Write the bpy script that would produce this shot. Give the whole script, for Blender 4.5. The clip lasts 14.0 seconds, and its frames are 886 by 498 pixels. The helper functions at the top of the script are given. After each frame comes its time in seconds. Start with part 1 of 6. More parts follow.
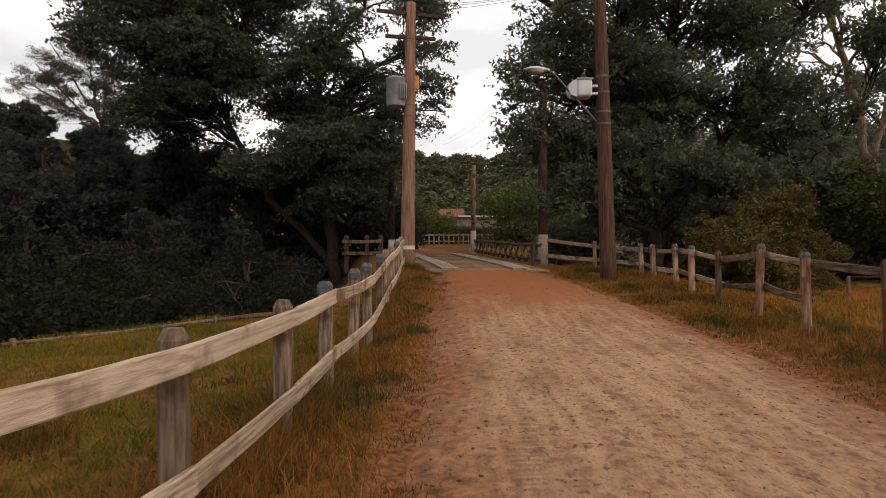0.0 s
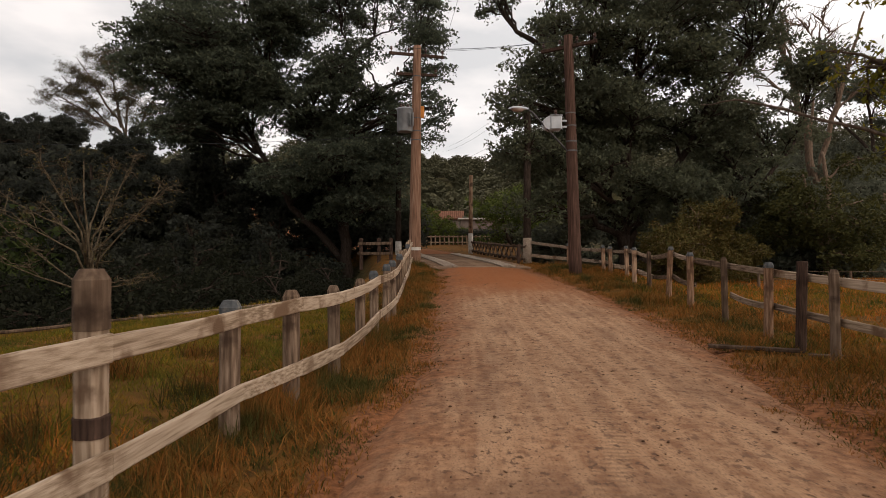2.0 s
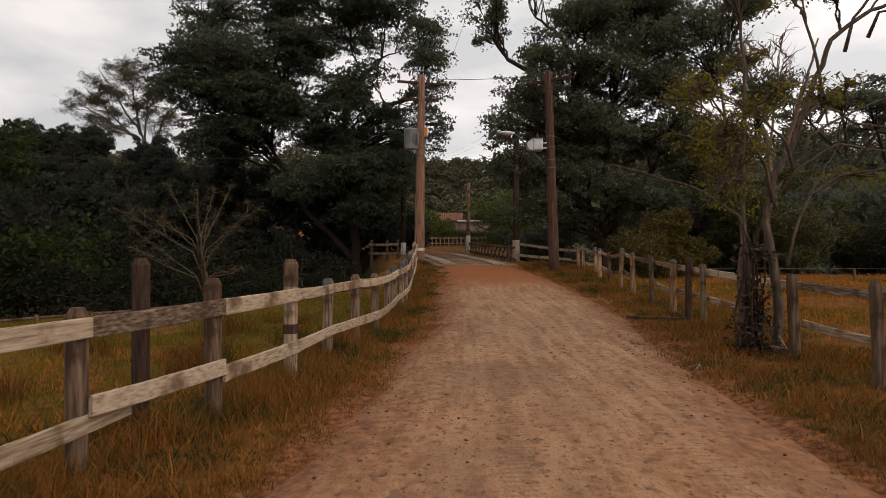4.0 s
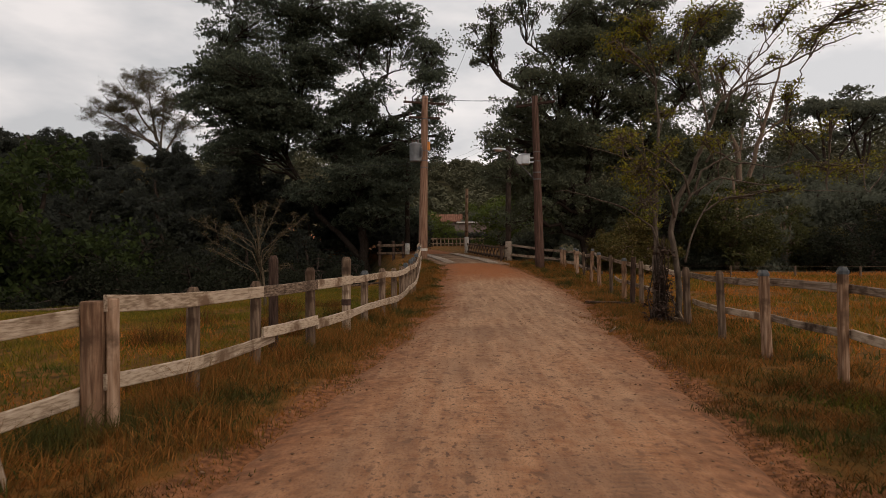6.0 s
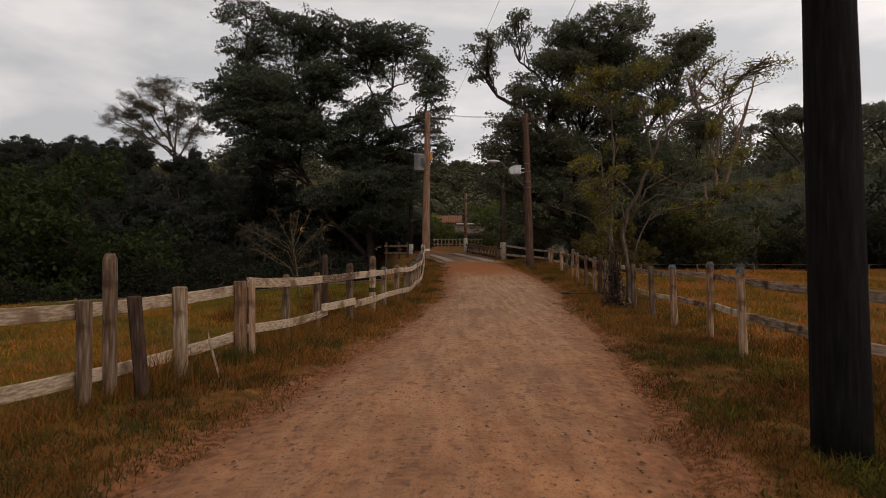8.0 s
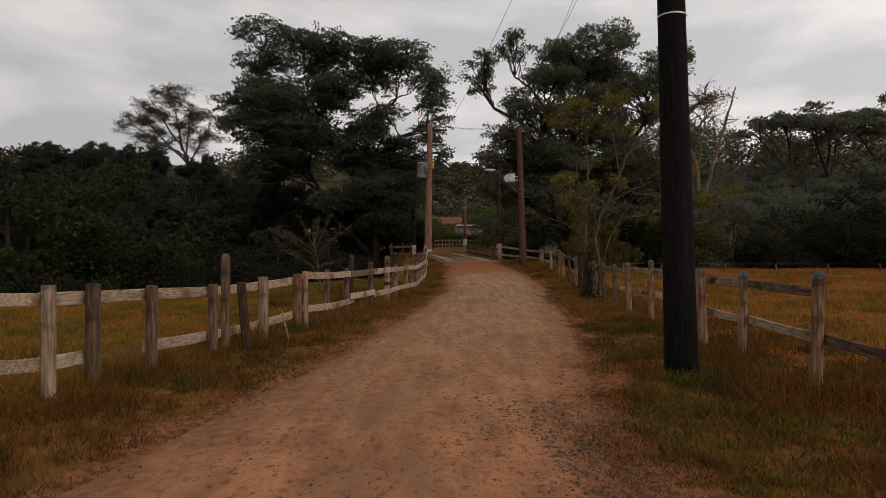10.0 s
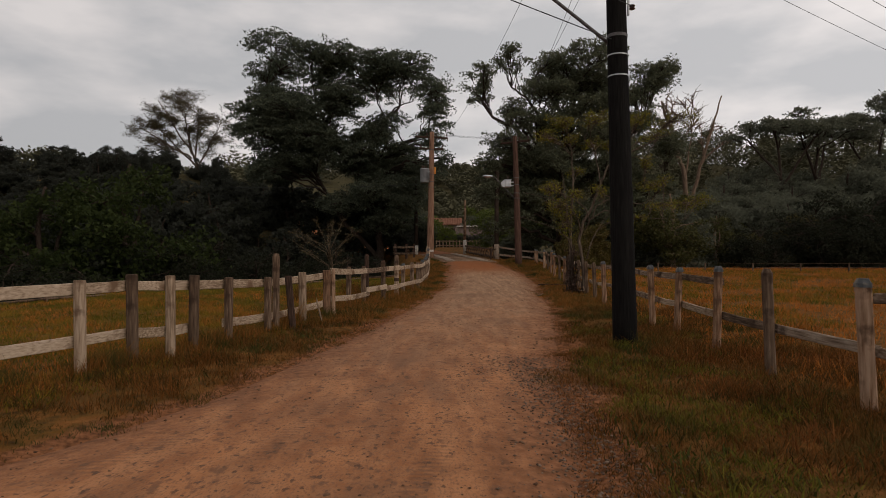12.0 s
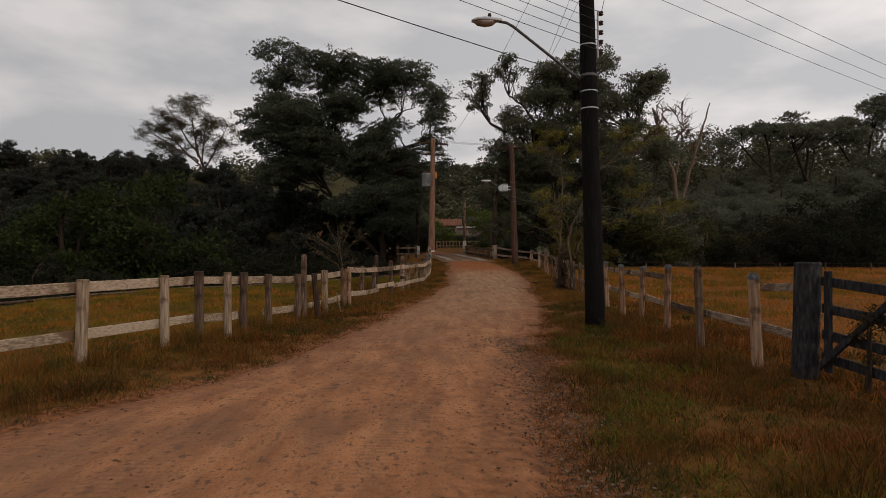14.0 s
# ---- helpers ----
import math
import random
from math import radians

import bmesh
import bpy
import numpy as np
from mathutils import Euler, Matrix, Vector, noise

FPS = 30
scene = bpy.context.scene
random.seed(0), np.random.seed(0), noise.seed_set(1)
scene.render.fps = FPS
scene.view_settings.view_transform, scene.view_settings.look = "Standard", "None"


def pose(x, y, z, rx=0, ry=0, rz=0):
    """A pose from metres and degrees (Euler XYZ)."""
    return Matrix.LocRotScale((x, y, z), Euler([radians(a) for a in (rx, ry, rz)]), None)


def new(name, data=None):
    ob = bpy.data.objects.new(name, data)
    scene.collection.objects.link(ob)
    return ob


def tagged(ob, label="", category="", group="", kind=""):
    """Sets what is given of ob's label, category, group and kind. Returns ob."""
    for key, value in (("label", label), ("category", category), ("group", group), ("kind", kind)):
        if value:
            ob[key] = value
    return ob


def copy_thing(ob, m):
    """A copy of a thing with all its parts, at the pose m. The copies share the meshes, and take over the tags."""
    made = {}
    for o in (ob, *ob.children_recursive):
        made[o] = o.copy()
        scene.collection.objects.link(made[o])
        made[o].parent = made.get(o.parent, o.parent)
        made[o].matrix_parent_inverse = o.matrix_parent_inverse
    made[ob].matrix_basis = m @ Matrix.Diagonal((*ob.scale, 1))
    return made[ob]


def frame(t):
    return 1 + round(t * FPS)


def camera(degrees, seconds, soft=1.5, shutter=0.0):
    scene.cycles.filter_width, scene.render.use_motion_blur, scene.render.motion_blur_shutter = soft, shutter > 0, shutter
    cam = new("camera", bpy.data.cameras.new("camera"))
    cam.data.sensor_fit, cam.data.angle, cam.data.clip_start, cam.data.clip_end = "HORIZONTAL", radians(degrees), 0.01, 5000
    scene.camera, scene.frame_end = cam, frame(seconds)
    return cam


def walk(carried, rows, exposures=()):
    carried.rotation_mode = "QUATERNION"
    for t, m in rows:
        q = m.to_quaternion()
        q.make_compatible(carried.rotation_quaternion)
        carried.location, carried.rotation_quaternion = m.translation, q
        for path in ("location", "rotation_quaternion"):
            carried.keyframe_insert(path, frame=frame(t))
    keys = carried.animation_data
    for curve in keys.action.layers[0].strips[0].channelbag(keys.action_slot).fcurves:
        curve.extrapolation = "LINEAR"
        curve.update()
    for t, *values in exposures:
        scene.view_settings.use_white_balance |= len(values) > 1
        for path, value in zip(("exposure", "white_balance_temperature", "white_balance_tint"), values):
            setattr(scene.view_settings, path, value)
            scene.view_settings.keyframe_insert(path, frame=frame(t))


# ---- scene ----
cam = camera(70.0, 14.0, soft=0.75, shutter=0.18)
EYE = 1.6
ROWS = [
    (0.0, 0.0, 0.0, 0.0, 0.813, 0.385, -0.01),
    (0.5, 0.01, -1.05, 0.001, 0.813, 0.392, -0.01),
    (1.0, 0.017, -2.094, -0.002, 0.82, 0.399, -0.01),
    (1.5, 0.021, -3.133, -0.0, 0.827, 0.412, 0.0),
    (2.0, 0.027, -4.159, 0.009, 0.834, 0.379, 0.04),
    (2.5, 0.033, -5.16, 0.009, 0.847, 0.399, 0.03),
    (3.0, 0.043, -6.175, 0.004, 0.84, 0.406, 0.03),
    (5.5, 0.055, -11.02, -0.004, 0.8, 0.399, 0.0),
    (6.0, 0.057, -11.962, -0.004, 0.8, 0.385, 0.01),
    (6.5, 0.063, -12.886, -0.01, 0.8, 0.385, 0.0),
    (7.0, 0.063, -13.797, -0.008, 0.807, 0.379, 0.03),
    (7.5, 0.06, -14.701, -0.004, 0.82, 0.385, 0.02),
    (8.0, 0.059, -15.563, -0.01, 0.813, 0.385, 0.01),
    (10.5, 0.043, -19.466, -0.011, 0.82, 0.426, 0.0),
    (11.0, 0.035, -20.136, -0.015, 0.827, 0.433, -0.02),
    (11.5, 0.022, -20.774, -0.018, 0.834, 0.419, -0.02),
    (12.0, 0.018, -21.374, -0.015, 0.827, 0.426, -0.02),
    (12.5, 0.013, -21.95, -0.009, 0.82, 0.426, -0.03),
    (13.0, 0.012, -22.518, -0.003, 0.827, 0.433, -0.02),
    (13.5, 0.002, -23.061, 0.001, 0.82, 0.433, -0.01),
    (14.0, 0.0, -23.592, 0.0, 0.813, 0.439, 0.0),
]
EXPOSURES = [(0.0, 0.62, 6600, 10), (1.5, 0.45, 6600, 10), (3.0, 0.33, 6600, 10), (6.5, 0.11, 6550, 10), (14.0, -0.22, 6500, 10)]
walk(cam, [(t, pose(x, y, EYE + z, 90 + pitch, roll, yaw)) for t, x, y, z, yaw, pitch, roll in ROWS], EXPOSURES)

# ---- world and light: a dull overcast evening ----
SUN_ELEVATION, SUN_AZIMUTH = 32.0, 130.0
world = bpy.data.worlds.new("overcast_sky")
scene.world = world
world.use_nodes = True


def build_world():
    nt = world.node_tree
    n, l = nt.nodes, nt.links
    n.clear()
    out = n.new("ShaderNodeOutputWorld")
    bg = n.new("ShaderNodeBackground")
    sky = n.new("ShaderNodeTexSky")
    sky.sky_type, sky.sun_disc = "NISHITA", False
    sky.sun_elevation, sky.sun_rotation = radians(SUN_ELEVATION), radians(SUN_AZIMUTH)
    sky.air_density, sky.dust_density = 1.0, 4.0
    dim = n.new("ShaderNodeVectorMath")
    dim.operation = "SCALE"
    dim.inputs["Scale"].default_value = 0.06
    l.new(sky.outputs[0], dim.inputs[0])
    tc = n.new("ShaderNodeTexCoord")
    mp = n.new("ShaderNodeMapping")
    mp.inputs["Scale"].default_value = (1.5, 1.5, 4.2)
    l.new(tc.outputs["Generated"], mp.inputs[0])
    cl = n.new("ShaderNodeTexNoise")
    cl.inputs["Scale"].default_value, cl.inputs["Detail"].default_value = 2.6, 5.0
    l.new(mp.outputs[0], cl.inputs["Vector"])
    ramp = n.new("ShaderNodeValToRGB")
    ramp.color_ramp.elements[0].position, ramp.color_ramp.elements[0].color = 0.38, (0.62, 0.612, 0.62, 1)
    ramp.color_ramp.elements[1].position, ramp.color_ramp.elements[1].color = 0.63, (0.95, 0.89, 0.865, 1)
    l.new(cl.outputs["Fac"], ramp.inputs[0])
    # the cloud deck is thinner towards the east
    side = n.new("ShaderNodeSeparateXYZ")
    l.new(tc.outputs["Generated"], side.inputs[0])
    east = n.new("ShaderNodeMath")
    east.operation = "MULTIPLY_ADD"
    east.inputs[1].default_value, east.inputs[2].default_value = 0.22, 1.0
    l.new(side.outputs["X"], east.inputs[0])
    deck = n.new("ShaderNodeVectorMath")
    deck.operation = "SCALE"
    l.new(ramp.outputs[0], deck.inputs[0])
    l.new(east.outputs[0], deck.inputs["Scale"])
    mix = n.new("ShaderNodeMix")
    mix.data_type = "RGBA"
    mix.inputs["Factor"].default_value = 0.9
    l.new(dim.outputs[0], mix.inputs["A"])
    l.new(deck.outputs[0], mix.inputs["B"])
    l.new(mix.outputs["Result"], bg.inputs["Color"])
    bg.inputs["Strength"].default_value = 1.0
    l.new(bg.outputs[0], out.inputs[0])


build_world()
sun = new("sun", bpy.data.lights.new("sun", "SUN"))
sun.data.energy, sun.data.angle, sun.data.color = 0.8, radians(40), (1.0, 0.88, 0.76)
sun.rotation_euler = (radians(90 - SUN_ELEVATION), 0, radians(180 - SUN_AZIMUTH))


# ---- materials ----
def make_material(name, stops, scale=4.0, detail=6.0, rough=0.85, bump=0.3, bump_scale=40.0, stretch=(1, 1, 1), island=0.0,
                  second=None, second_scale=0.6, second_range=(0.45, 0.6), trans=0.0, metal=0.0, per_object=0.0):
    """Noise-driven surface: stops of colour over a grain noise, a second colour in large patches, bump, and variation by piece."""
    m = bpy.data.materials.new(name)
    m.use_nodes = True
    nt = m.node_tree
    n, l = nt.nodes, nt.links
    b = n["Principled BSDF"]
    tc = n.new("ShaderNodeTexCoord")
    mp = n.new("ShaderNodeMapping")
    mp.inputs["Scale"].default_value = stretch
    l.new(tc.outputs["Object"], mp.inputs[0])
    no = n.new("ShaderNodeTexNoise")
    no.inputs["Scale"].default_value, no.inputs["Detail"].default_value = scale, detail
    l.new(mp.outputs[0], no.inputs["Vector"])
    ramp = n.new("ShaderNodeValToRGB")
    e = ramp.color_ramp.elements
    while len(e) < len(stops):
        e.new(0.5)
    for k, (p, c) in enumerate(stops):
        e[k].position, e[k].color = p, (*c, 1)
    fac = no.outputs["Fac"]
    if island:
        geo = n.new("ShaderNodeNewGeometry")
        mi = n.new("ShaderNodeMix")
        mi.inputs[0].default_value = island
        l.new(fac, mi.inputs[2])
        l.new(geo.outputs["Random Per Island"], mi.inputs[3])
        fac = mi.outputs[0]
    if per_object:
        info = n.new("ShaderNodeObjectInfo")
        mi = n.new("ShaderNodeMath")
        mi.operation = "MULTIPLY_ADD"
        l.new(info.outputs["Random"], mi.inputs[0])
        mi.inputs[1].default_value = per_object
        ad = n.new("ShaderNodeMath")
        ad.operation = "SUBTRACT"
        l.new(fac, ad.inputs[0])
        ad.inputs[1].default_value = per_object / 2
        l.new(ad.outputs[0], mi.inputs[2])
        fac = mi.outputs[0]
    l.new(fac, ramp.inputs[0])
    col = ramp.outputs[0]
    if second:
        n2 = n.new("ShaderNodeTexNoise")
        n2.inputs["Scale"].default_value, n2.inputs["Detail"].default_value = second_scale, 7.0
        l.new(tc.outputs["Object"], n2.inputs["Vector"])
        mr = n.new("ShaderNodeMapRange")
        mr.inputs["From Min"].default_value, mr.inputs["From Max"].default_value = second_range
        l.new(n2.outputs["Fac"], mr.inputs["Value"])
        mx = n.new("ShaderNodeMix")
        mx.data_type = "RGBA"
        l.new(mr.outputs[0], mx.inputs["Factor"])
        l.new(col, mx.inputs["A"])
        mx.inputs["B"].default_value = (*second, 1)
        col = mx.outputs["Result"]
    l.new(col, b.inputs["Base Color"])
    b.inputs["Roughness"].default_value, b.inputs["Metallic"].default_value = rough, metal
    b.inputs["Specular IOR Level"].default_value = 0.25 if rough < 0.65 and not trans else 0.06
    if bump:
        nb = n.new("ShaderNodeTexNoise")
        nb.inputs["Scale"].default_value, nb.inputs["Detail"].default_value = bump_scale, 5.0
        l.new(mp.outputs[0], nb.inputs["Vector"])
        bp = n.new("ShaderNodeBump")
        bp.inputs["Strength"].default_value, bp.inputs["Distance"].default_value = bump, 0.02
        l.new(nb.outputs["Fac"], bp.inputs["Height"])
        l.new(bp.outputs[0], b.inputs["Normal"])
    if trans:
        tr = n.new("ShaderNodeBsdfTranslucent")
        l.new(col, tr.inputs["Color"])
        ms = n.new("ShaderNodeMixShader")
        ms.inputs[0].default_value = trans
        l.new(b.outputs[0], ms.inputs[1])
        l.new(tr.outputs[0], ms.inputs[2])
        l.new(ms.outputs[0], n["Material Output"].inputs["Surface"])
    return m


MAT_GROUND = make_material("turf", [(0.3, (0.046, 0.025, 0.008)), (0.45, (0.115, 0.057, 0.013)), (0.6, (0.172, 0.069, 0.0175)), (0.75, (0.222, 0.1, 0.0292))], 5, 12, 0.95, 1.0, 50,
                           second=(0.095, 0.05, 0.013), second_scale=0.7, second_range=(0.5, 0.7))


def add_land_cover(m):
    """The map's U turns turf to dark scrub litter, its V to bare rusty soil."""
    nt = m.node_tree
    n, l = nt.nodes, nt.links
    b = n["Principled BSDF"]
    col = b.inputs["Base Color"].links[0].from_socket
    tc = n.new("ShaderNodeTexCoord")
    sep = n.new("ShaderNodeSeparateXYZ")
    l.new(tc.outputs["UV"], sep.inputs[0])
    rough = n.new("ShaderNodeTexNoise")
    rough.inputs["Scale"].default_value, rough.inputs["Detail"].default_value = 2.2, 8.0
    l.new(tc.outputs["Object"], rough.inputs["Vector"])
    for axis_of, tone, lo, hi in (("Y", (0.2, 0.083, 0.036), 0.75, 1.05), ("X", (0.055, 0.046, 0.02), 0.8, 1.2)):
        ad = n.new("ShaderNodeMath")
        ad.operation = "ADD"
        l.new(sep.outputs[axis_of], ad.inputs[0])
        l.new(rough.outputs["Fac"], ad.inputs[1])
        mr = n.new("ShaderNodeMapRange")
        mr.inputs["From Min"].default_value, mr.inputs["From Max"].default_value = lo, hi
        l.new(ad.outputs[0], mr.inputs["Value"])
        mx = n.new("ShaderNodeMix")
        mx.data_type = "RGBA"
        l.new(mr.outputs[0], mx.inputs["Factor"])
        l.new(col, mx.inputs["A"])
        grain = n.new("ShaderNodeTexNoise")
        grain.inputs["Scale"].default_value, grain.inputs["Detail"].default_value = 14.0, 9.0
        l.new(tc.outputs["Object"], grain.inputs["Vector"])
        rp = n.new("ShaderNodeValToRGB")
        rp.color_ramp.elements[0].position, rp.color_ramp.elements[0].color = 0.34, (*[0.45 * c for c in tone], 1)
        rp.color_ramp.elements[1].position, rp.color_ramp.elements[1].color = 0.66, (*[1.4 * c for c in tone], 1)
        l.new(grain.outputs["Fac"], rp.inputs[0])
        l.new(rp.outputs[0], mx.inputs["B"])
        col = mx.outputs["Result"]
    l.new(col, b.inputs["Base Color"])


add_land_cover(MAT_GROUND)
MAT_GRASS = make_material("dry_grass", [(0.28, (0.05, 0.054, 0.008)), (0.43, (0.118, 0.1, 0.012)), (0.57, (0.205, 0.122, 0.015)), (0.82, (0.31, 0.175, 0.031))], 0.5, 5, 0.8, 0, island=0.35, trans=0.25,
                          second=(0.055, 0.066, 0.011), second_scale=0.55, second_range=(0.5, 0.66))
MAT_VERGE = make_material("rusty_grass", [(0.2, (0.06, 0.05, 0.011)), (0.4, (0.14, 0.075, 0.017)), (0.6, (0.24, 0.09, 0.02)), (0.9, (0.4, 0.19, 0.055))], 0.9, 5, 0.8, 0, island=0.5, trans=0.25,
                          second=(0.06, 0.055, 0.014), second_scale=1.1, second_range=(0.52, 0.62))
MAT_VERGE_DARK = make_material("dull_brown_grass", [(0.25, (0.032, 0.024, 0.006)), (0.42, (0.074, 0.04, 0.0098)), (0.56, (0.16, 0.059, 0.0133)), (0.8, (0.28, 0.116, 0.03))], 0.9, 5, 0.8, 0, island=0.4, trans=0.2,
                               second=(0.05, 0.045, 0.011), second_scale=0.9, second_range=(0.52, 0.64))
MAT_RUST_GRASS = make_material("rust_red_grass", [(0.2, (0.07, 0.026, 0.008)), (0.5, (0.17, 0.06, 0.016)), (0.85, (0.30, 0.12, 0.034))], 0.9, 5, 0.8, 0, island=0.5, trans=0.2)
MAT_GOLD = make_material("golden_grass", [(0.2, (0.14, 0.062, 0.013)), (0.4, (0.3, 0.112, 0.021)), (0.6, (0.43, 0.142, 0.028)), (0.9, (0.56, 0.22, 0.056))], 0.4, 5, 0.8, 0, island=0.4, trans=0.25)
MAT_GREEN_GRASS = make_material("green_grass", [(0.2, (0.06, 0.066, 0.01)), (0.6, (0.14, 0.124, 0.017)), (0.9, (0.23, 0.175, 0.026))], 0.8, 5, 0.8, 0, island=0.5, trans=0.25)
MAT_DARK_WEED = make_material("dark_weed", [(0.2, (0.026, 0.026, 0.007)), (0.55, (0.055, 0.05, 0.012)), (0.9, (0.11, 0.085, 0.02))], 0.8, 5, 0.8, 0, island=0.5, trans=0.2)
MAT_GREEN = make_material("green_weed", [(0.0, (0.034, 0.037, 0.008)), (1.0, (0.085, 0.085, 0.018))], 1, 4, 0.7, 0, island=0.6, trans=0.25)
MAT_WHITE_WOOD = make_material("whitewashed_wood", [(0.28, (0.13, 0.085, 0.054)), (0.45, (0.23, 0.16, 0.107)), (0.55, (0.32, 0.232, 0.16)), (0.75, (0.43, 0.325, 0.235))], 5, 9, 0.9, 0.25, 14, (6, 6, 0.6), per_object=0.2,
                               second=(0.105, 0.062, 0.038), second_scale=3.0, second_range=(0.54, 0.64))
MAT_RAIL = make_material("weathered_board", [(0.3, (0.19, 0.13, 0.084)), (0.45, (0.32, 0.234, 0.161)), (0.57, (0.41, 0.31, 0.222)), (0.75, (0.49, 0.38, 0.278))], 4, 9, 0.9, 0.25, 14, (12, 0.35, 12), per_object=0.2,
                         second=(0.15, 0.092, 0.056), second_scale=2.4, second_range=(0.55, 0.66))
MAT_RAIL_BROWN = make_material("brown_board", [(0.25, (0.06, 0.04, 0.027)), (0.42, (0.14, 0.095, 0.065)), (0.56, (0.24, 0.172, 0.122)), (0.75, (0.38, 0.295, 0.225))], 4, 10, 0.9, 0.5, 40, (13, 0.45, 13), per_object=0.25,
                               second=(0.06, 0.038, 0.026), second_scale=3.2, second_range=(0.52, 0.68))
MAT_BROWN_WOOD = make_material("brown_wood", [(0.25, (0.045, 0.029, 0.02)), (0.5, (0.105, 0.068, 0.045)), (0.8, (0.21, 0.148, 0.103))], 5, 9, 0.9, 0.25, 14, (6, 6, 0.6), per_object=0.2,
                               second=(0.04, 0.025, 0.017), second_scale=3.0, second_range=(0.52, 0.64))
MAT_GREY_WOOD = make_material("grey_brown_post_wood", [(0.28, (0.055, 0.034, 0.022)), (0.45, (0.1, 0.064, 0.042)), (0.57, (0.165, 0.11, 0.074)), (0.75, (0.28, 0.198, 0.138))], 5, 9, 0.9, 0.25, 14, (6, 6, 0.6), per_object=0.2,
                              second=(0.05, 0.029, 0.019), second_scale=3.0, second_range=(0.53, 0.64))
MAT_TAN_WOOD = make_material("tan_wood", [(0.28, (0.1, 0.053, 0.031)), (0.45, (0.19, 0.108, 0.064)), (0.55, (0.275, 0.168, 0.105)), (0.75, (0.39, 0.255, 0.17))], 5, 9, 0.9, 0.25, 14, (6, 6, 0.6), per_object=0.25,
                             second=(0.085, 0.048, 0.029), second_scale=3.0, second_range=(0.51, 0.62))
MAT_DARK_WOOD = make_material("dark_wood", [(0.3, (0.0269, 0.0167, 0.0129)), (0.6, (0.0747, 0.0449, 0.0323)), (0.85, (0.164, 0.094, 0.0646))], 6, 8, 0.85, 0.5, 60, (8.97, 6.27, 0.807))
MAT_BLUE_PAINT = make_material("faded_blue_paint", [(0.35, (0.05, 0.0529, 0.0558)), (0.5, (0.085, 0.0862, 0.0864)), (0.65, (0.24, 0.206, 0.162))], 9, 8, 0.8, 0.3)
MAT_POLE_RED = make_material("reddish_pole_wood", [(0.3, (0.114, 0.059, 0.0375)), (0.55, (0.228, 0.127, 0.0816)), (0.8, (0.296, 0.192, 0.135))], 5, 8, 0.85, 0.4, 40, (3.8, 4.09, 0.286))
MAT_POLE_BROWN = make_material("brown_pole_wood", [(0.3, (0.04, 0.022, 0.016)), (0.55, (0.085, 0.047, 0.034)), (0.8, (0.15, 0.088, 0.064))], 5, 8, 0.85, 0.4, 40, (5, 5, 0.35))
MAT_POLE_BLACK = make_material("creosote_pole_wood", [(0.3, (0.006, 0.005, 0.005)), (0.6, (0.012, 0.011, 0.010)), (0.85, (0.026, 0.022, 0.02))], 6, 8, 0.9, 0.5, 40, (6, 6, 0.5))
MAT_WHITE_PAINT = make_material("limewash", [(0.3, (0.3, 0.25, 0.2)), (0.5, (0.5, 0.45, 0.39)), (0.8, (0.66, 0.62, 0.56))], 6, 8, 0.9, 0.3)
MAT_GREY_PAINT = make_material("grey_tank_paint", [(0.3, (0.36, 0.37, 0.38)), (0.7, (0.52, 0.53, 0.54))], 3, 6, 0.5, 0.1)
MAT_TANK = make_material("weathered_tank_paint", [(0.3, (0.2, 0.205, 0.21)), (0.7, (0.32, 0.325, 0.33))], 3, 6, 0.5, 0.1)
MAT_STEEL = make_material("galvanised_steel", [(0.3, (0.35, 0.35, 0.35)), (0.7, (0.55, 0.55, 0.55))], 12, 5, 0.5, 0.1, metal=0.7)
MAT_DULL_STEEL = make_material("tarnished_steel", [(0.3, (0.06, 0.056, 0.056)), (0.7, (0.14, 0.13, 0.13))], 12, 5, 0.6, 0.1, metal=0.4)
MAT_WIRE = make_material("wire", [(0.3, (0.02, 0.02, 0.02)), (0.7, (0.05, 0.05, 0.05))], 5, 2, 0.6, 0)
MAT_ORANGE = make_material("orange_plastic", [(0.3, (0.45, 0.16, 0.03)), (0.7, (0.55, 0.2, 0.04))], 5, 2, 0.6, 0)
MAT_PORCELAIN = make_material("brown_porcelain", [(0.3, (0.05, 0.025, 0.02)), (0.7, (0.09, 0.045, 0.03))], 5, 2, 0.3, 0)
MAT_TERRACOTTA = make_material("terracotta", [(0.3, (0.13, 0.06, 0.038)), (0.55, (0.21, 0.1, 0.064)), (0.8, (0.29, 0.15, 0.1))], 3, 8, 0.9, 0.3, 20)
MAT_LAMP_GLASS = make_material("lamp_bowl", [(0.3, (0.24, 0.17, 0.13)), (0.7, (0.34, 0.25, 0.2))], 5, 2, 0.25, 0)
MAT_BARK = make_material("bark", [(0.3, (0.022, 0.0151, 0.0114)), (0.6, (0.0551, 0.0387, 0.0294)), (0.85, (0.1, 0.0757, 0.0568))], 5, 8, 0.95, 0.8, 25, (4, 3.78, 0.946))
MAT_STEM_BARK = make_material("thin_stem_bark", [(0.3, (0.058, 0.042, 0.031)), (0.6, (0.118, 0.088, 0.065)), (0.85, (0.21, 0.162, 0.122))], 5, 8, 0.9, 0.6, 25, (4.2, 4.09, 0.936))
MAT_LICHEN_BARK = make_material("lichened_bark", [(0.3, (0.05, 0.036, 0.022)), (0.6, (0.11, 0.083, 0.052)), (0.85, (0.2, 0.158, 0.104))], 5, 8, 0.9, 0.6, 25, (6, 6, 3))
